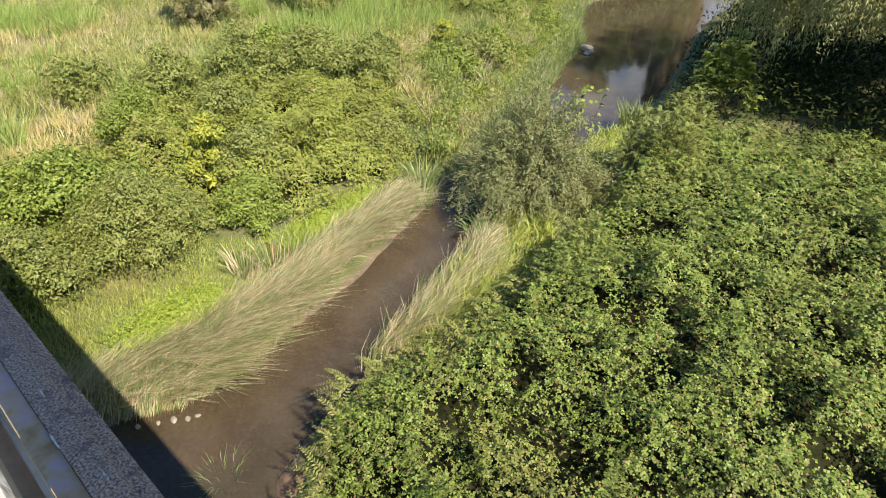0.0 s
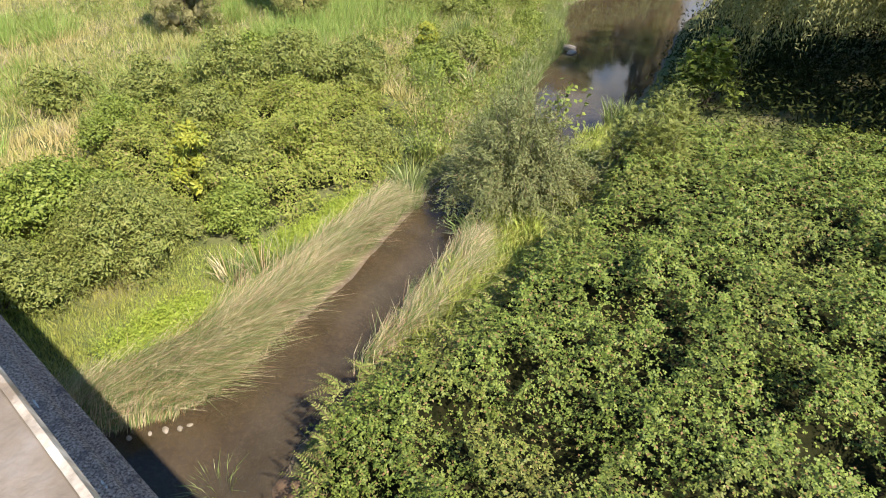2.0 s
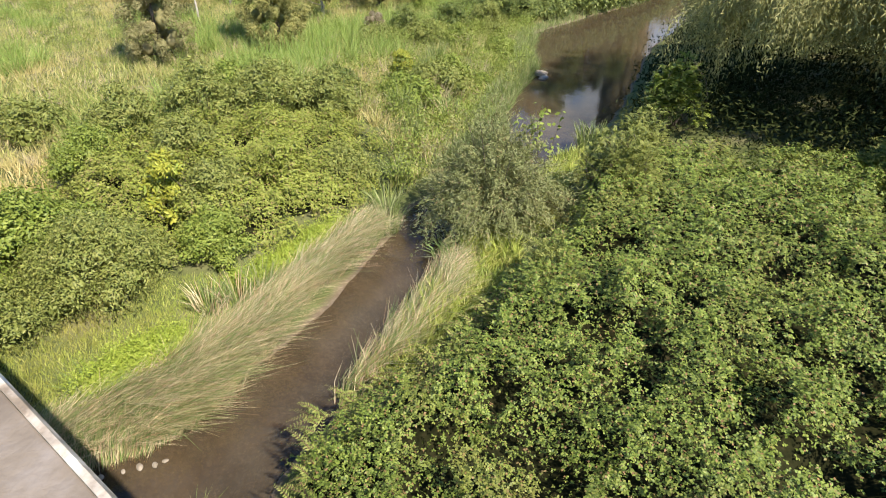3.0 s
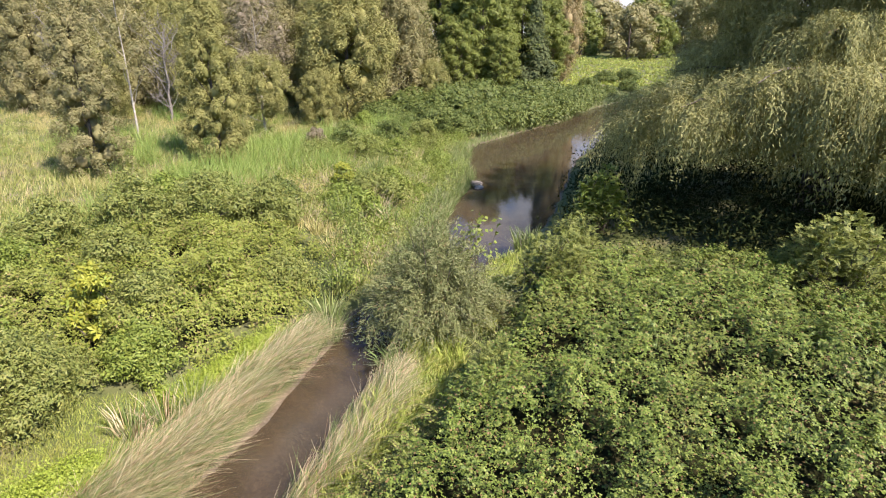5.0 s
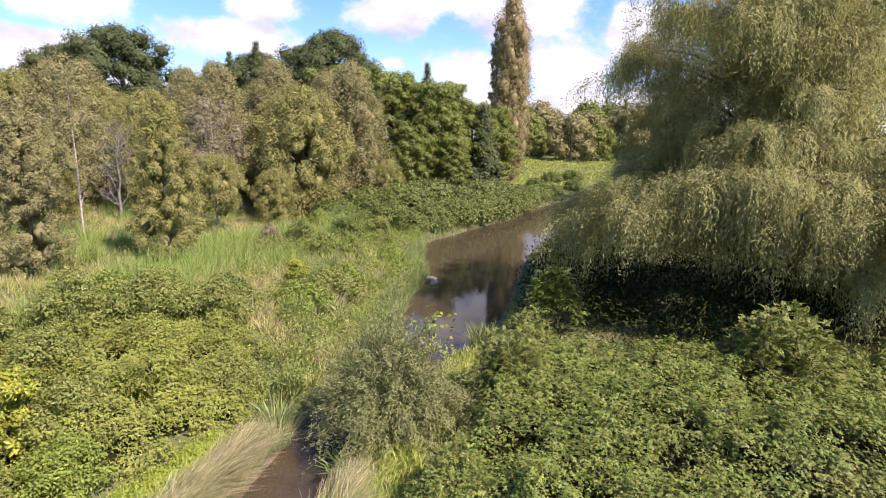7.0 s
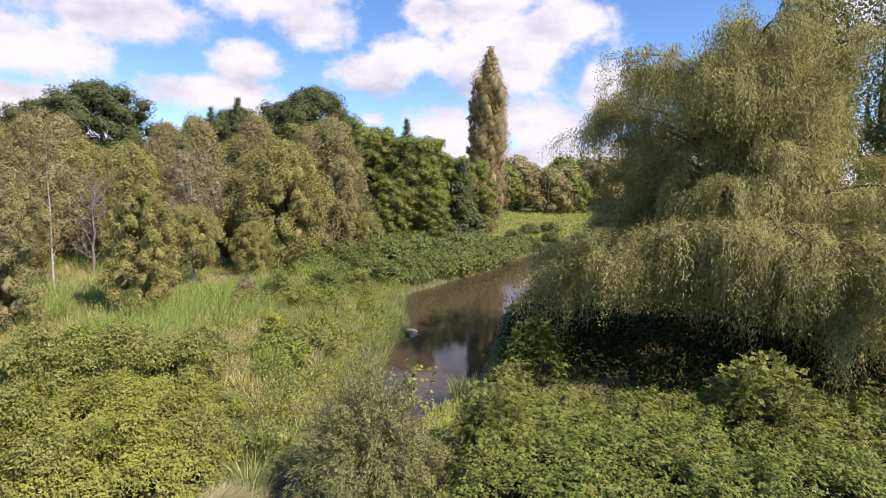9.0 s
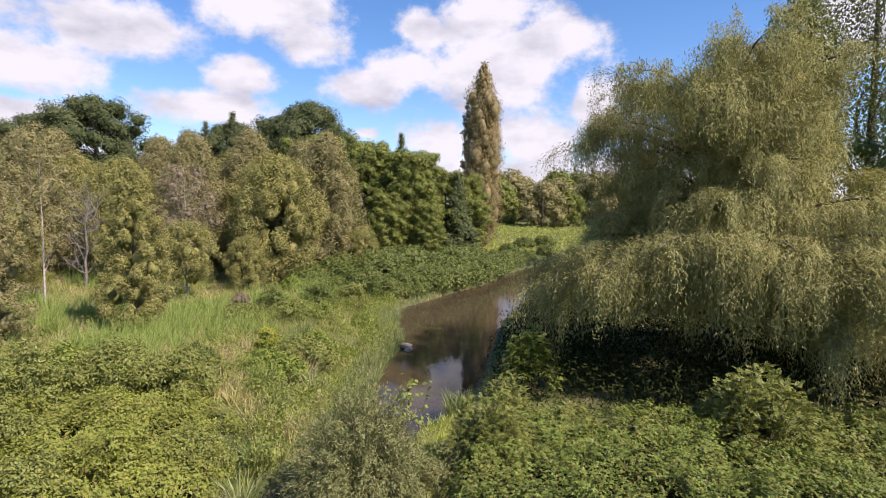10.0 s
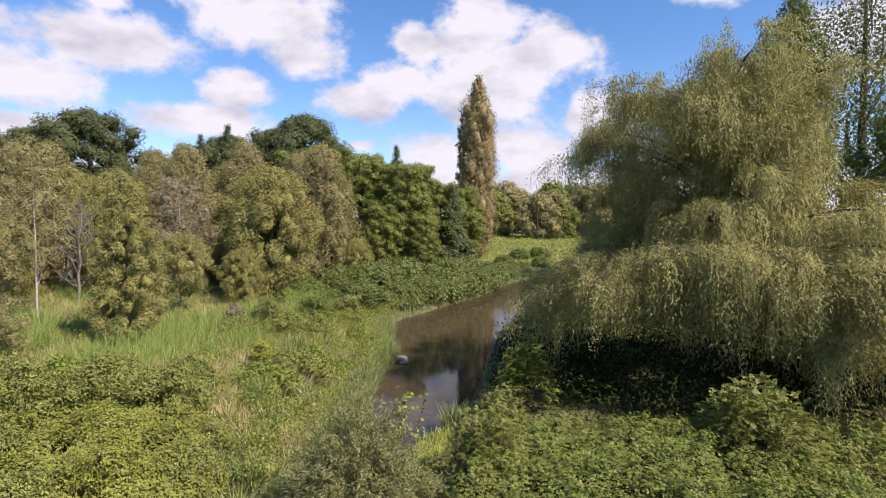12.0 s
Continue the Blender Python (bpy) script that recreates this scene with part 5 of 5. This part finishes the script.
build_tree("small_gum", -18.0, 38.0, "small pale-trunked tree with a yellowish rounded crown", 5.3, 2.5, WATTLE_G, PALEBARK, 20000, 0.13, random_at(156), "round", 110, 0.32, 0.11, fine=True)
build_tree("slim_gum", -26.8, 36.5, "slim pale-trunked gum with sparse foliage", 11.5, 2.2, WATTLE, PALEBARK, 7500, 0.13, random_at(157), "round", 26, 0.35, 0.08, solid=0.4)
build_tree("grey_tree", -20.6, 43.5, "grey half-dead tree with pale branches", 9.4, 3.0, GREYLEAF, PALEBARK, 10000, 0.12, random_at(158), "round", 26, 0.35, 0.16, solid=0.3)

wattle = build_tree("wattle_tree", -14.5, 47.0, "dense olive-green wattle tree in the bank of trees", 10.6, 4.2, WATTLE_G, BARK, 42000, 0.20, random_at(160), "round", 230, 0.03, 0.25, group="bank of wattles", fine=True)
brown = build_tree("wattle_tree", -11.3, 52.0, "dense brownish olive wattle tree in the bank of trees", 12.9, 4.4, WATTLE, BARK, 44000, 0.21, random_at(161), "tear", 240, 0.03, 0.28, group="bank of wattles", fine=True)
for kind, x, y, s, a in [(brown, -24, 52, 0.98, 130), (brown, -20.2, 57, 1.03, 40), (wattle, -29.5, 50, 0.93, 210), (brown, -35.5, 46.5, 0.92, 20), (brown, -41, 44, 0.85, 300), (wattle, -46, 48, 0.95, 80),
                         (brown, -31, 60, 0.98, 70), (wattle, -23, 62, 1.1, 160), (brown, -15.5, 60, 1.0, 250), (brown, -40, 57, 0.98, 330), (wattle, -50, 60, 1.1, 100), (wattle, -18.0, 53, 0.95, 290), (wattle, -15.4, 42.2, 0.40, 190),
                         (wattle, -27.2, 45.5, 0.72, 15), (wattle, -36.5, 54, 0.95, 200), (wattle, -8.0, 51.5, 0.45, 90), (wattle, -33.5, 41.5, 0.62, 45)]:
    m = pose(x, y, float(ground_z(np.array([x]), np.array([y]))[0]) - 0.1, 0, 0, a)
    c = copy_thing(kind, m)
    c.scale = (s, s, s)

locust = build_tree("locust_tree", -4.6, 66.0, "bright green locust tree with layered feathery boughs", 12.6, 5.0, LOCUST, BARK, 24000, 0.25, random_at(170), "layers", 130, 0.06, 0.3, group="locust trees")
for x, y, s, a in [(-9.6, 69, 1.05, 60), (-0.2, 71, 0.88, 140), (-13.5, 72, 1.13, 220), (-4, 80, 1.05, 300), (-12, 86, 1.2, 20), (-20, 78, 1.15, 100), (-20, 94, 1.3, 190), (-7.0, 60.5, 0.62, 250), (-2.4, 62, 0.55, 10), (2.6, 78, 0.85, 330)]:
    c = copy_thing(locust, pose(x, y, float(ground_z(np.array([x]), np.array([y]))[0]) - 0.1, 0, 0, a))
    c.scale = (s, s, s)
build_tree("fir_tree", 1.2, 69.0, "dark blue-green conical fir beside the poplar", 10.6, 3.0, PINE, BARK, 9000, 0.34, random_at(171), "cone", 54, 0.05, 0.25)

pine = build_tree("pine_tree", -60, 95, "large dark rounded pine above the tree line", 21.0, 10.5, PINE, BARK, 34000, 0.36, random_at(180), "pine", 84, 0.40, 0.5, group="pines on the rise", solid=0.6)
for x, y, s, a in [(-27.5, 112, 1.12, 70), (-34, 114, 1.0, 200), (-70, 96, 0.85, 10), (-46, 120, 0.95, 140), (-11, 130, 0.78, 250)]:
    c = copy_thing(pine, pose(x, y, float(ground_z(np.array([x]), np.array([y]))[0]) - 0.1, 0, 0, a))
    c.scale = (s, s, s)

young = build_tree("young_pine", -44.5, 116, "small pointed dark pine above the tree line", 22.5, 4.2, PINE, BARK, 5000, 0.32, random_at(181), "cone", 34, 0.35, 0.3, group="young pines")
for x, y, s, a in [(-51, 118, 0.92, 70), (-9.7, 116, 0.88, 160)]:
    c = copy_thing(young, pose(x, y, float(ground_z(np.array([x]), np.array([y]))[0]) - 0.1, 0, 0, a))
    c.scale = (s, s, s)

# ---- far trees beyond the field ----
fargreen = build_tree("far_tree", 14, 150, "distant round green tree at the edge of the field", 10.5, 6.0, LOCUST, BARK, 3800, 0.6, random_at(190), "round", 30, 0.05, 0.35, group="far trees", far=True)
farolive = build_tree("far_tree", 24, 142, "distant olive tree at the edge of the field", 10.5, 6.0, WATTLE, BARK, 3800, 0.6, random_at(191), "round", 30, 0.05, 0.35, group="far trees", far=True)
rr = random_at(192)
for k in range(30):
    x, y = 6 + k * 3.4 + rr.uniform(-2, 2), rr.uniform(140, 210)
    s = rr.uniform(0.75, 1.25) * (1 + (y - 140) / 250)
    c = copy_thing(fargreen if rr.random() < 0.45 else farolive, pose(x, y, float(ground_z(np.array([x]), np.array([y]))[0]) - 0.1, 0, 0, rr.uniform(0, 360)))
    c.scale = (s, s, s)
for k in range(16):
    x, y = rr.uniform(-150, -10), rr.uniform(110, 150)
    s = rr.uniform(0.9, 1.35)
    c = copy_thing(fargreen if rr.random() < 0.4 else farolive, pose(x, y, float(ground_z(np.array([x]), np.array([y]))[0]) - 0.1, 0, 0, rr.uniform(0, 360)))
    c.scale = (s, s, s)

# ---- shrubs along the pool ----
bush = build_shrub("bank_bush", -5.6, 46.0, "rounded dark green bush lining the pool", 3.3, 2.5, DARKLEAF, 7500, 0.25, 0.13, random_at(200), 26, diamond=False, group="bushes along the pool")
rr = random_at(201)
for x, y, s in [(-4.7, 41.6, 0.62), (-6.6, 42.6, 0.75), (-3.4, 43.6, 0.78), (-1.9, 46.0, 0.88), (-3.8, 47.8, 1.0), (-0.4, 48.6, 0.92), (1.2, 51.4, 0.95), (-1.6, 51.6, 1.05), (2.6, 54.8, 0.95), (0.2, 56.0, 1.1), (4.2, 58.5, 0.9), (2.2, 61, 1.0),
                (5.4, 63.0, 0.85), (7.2, 67, 0.7), (-8.2, 46.5, 0.95), (-9.8, 49.5, 1.1), (-6.8, 51, 1.1), (-4.2, 55, 1.15), (-8.4, 42.0, 0.5), (-11.4, 45, 0.8), (8.6, 70.5, 0.55), (10.5, 74, 0.5), (14, 79.5, 0.55), (19, 83.5, 0.5), (26, 88, 0.55), (34, 92, 0.6),
                (12, 88, 0.7), (16, 92, 0.75), (8.8, 79, 0.6)]:
    c = copy_thing(bush, pose(x, y, float(ground_z(np.array([x]), np.array([y]))[0]) - 0.05, 0, 0, rr.uniform(0, 360)))
    c.scale = (s, s, s * rr.uniform(0.85, 1.1))

# ---- stones ----
def build_stone(x, y, z, sx, sy, sz, rng, label, material=ROCK):
    bm = bmesh.new()
    bmesh.ops.create_icosphere(bm, subdivisions=2, radius=1.0)
    for v in bm.verts:
        k = 1 + rng.normal() * 0.06
        v.co = Vector((round(v.co.x * 2.2) / 2.2 * 0.4 + v.co.x * 0.6, v.co.y, v.co.z * 0.9)) * k
        v.co = Vector((v.co.x * sx, v.co.y * sy, v.co.z * sz))
    ob = part("stone", bm, material)
    ob.matrix_basis = pose(x, y, z, 0, 0, rng.uniform(0, 180))
    tagged(ob, label, "stone", "stones by the water")


rr = random_at(210)
for x, y, z, a, b, c in [(-2.15, 27.6, 0.10, 0.42, 0.26, 0.17), (-1.95, 27.1, 0.02, 0.36, 0.22, 0.12), (-6.15, 3.75, 0.0, 0.06, 0.04, 0.03), (-5.72, 4.02, 0.0, 0.08, 0.045, 0.03), (-5.52, 4.1, 0.0, 0.06, 0.04, 0.04), (-5.9, 3.9, 0.0, 0.05, 0.03, 0.02), (-5.42, 4.2, 0.0, 0.05, 0.035, 0.025)]:
    build_stone(x, y, z, a, b, c, rr, "pale flat stone at the water's edge")


# ---- bare grey tree among the wattles ----
def build_bare_tree(x, y, height, rng):
    base = float(ground_z(np.array([x]), np.array([y]))[0]) - 0.05
    root = thing("dead_tree", x, y, base, "leafless grey tree with a tangle of pale twigs", "tree")
    v, f = limb_arrays(rng, (0, 0, 0), (0.4, 0, height * 0.8), 0.12, 0.03, 0.05, 8, 7)
    array_part("trunk", v, f, GREYBARK, root, smooth=True)
    for k in range(26):
        h = height * rng.uniform(0.08, 0.75)
        th = rng.uniform(0, 2 * np.pi)
        end = np.array([math.cos(th) * rng.uniform(0.6, 2.0), math.sin(th) * rng.uniform(0.6, 2.0), min(height, h + rng.uniform(0.8, 2.6))])
        pieces = [limb_arrays(rng, (0.4 * h / height, 0, h), end, 0.04, 0.012, 0.12, 6, 5)]
        for j in range(9):
            s = rng.uniform(0.3, 1.0)
            p = np.array([0.4 * h / height, 0, h]) * (1 - s) + end * s
            pieces.append(limb_arrays(rng, p, p + rng.normal(size=3) * 0.5 + [0, 0, 0.5], 0.014, 0.005, 0.15, 5, 4))
        v, f = join_arrays(pieces)
        array_part("branch", v, f, GREYBARK, root)


build_bare_tree(-28.0, 42.5, 8.5, random_at(220))
build_bare_tree(-34.0, 40.0, 9.0, random_at(221))


# ---- mud bar and stones at the narrows ----
def build_mud(x, y, rx, ry, rng):
    n, m = 22, 6
    th = np.linspace(0, 2 * np.pi, n, endpoint=False)
    rim = 1 + 0.22 * np.sin(th * 2 + 1) + 0.12 * np.sin(th * 5)
    v = [[0, 0, 0.16]]
    for k in range(1, m + 1):
        q = k / m
        for a, w in zip(th, rim):
            v.append([math.cos(a) * q * w * rx, math.sin(a) * q * w * ry, 0.16 * (1 - q ** 2) - 0.10 * (k == m) + rng.normal() * 0.012])
    f = [(0, 1 + j, 1 + (j + 1) % n) for j in range(n)]
    for k in range(m - 1):
        for j in range(n):
            a, c, d, e = 1 + k * n + j, 1 + k * n + (j + 1) % n, 1 + (k + 1) * n + (j + 1) % n, 1 + (k + 1) * n + j
            f += [(a, e, d), (a, d, c)]
    ob = array_part("mud_bank", v, f, MUD, smooth=True)
    ob.location = (x, y, 0.02)
    tagged(ob, "bare reddish-brown mud bank beside the narrows", "mud", kind="structure")


build_mud(-4.4, 14.3, 0.55, 0.9, random_at(222))
build_mud(-3.0, 3.6, 0.6, 0.45, random_at(223))
for k in range(7):
    build_stone(-3.6 + rr.normal() * 0.28, 13.5 + rr.normal() * 0.2, 0.0, rr.uniform(0.08, 0.16), rr.uniform(0.07, 0.12), rr.uniform(0.05, 0.09), rr, "small wet stone in the riffle", ROCK)
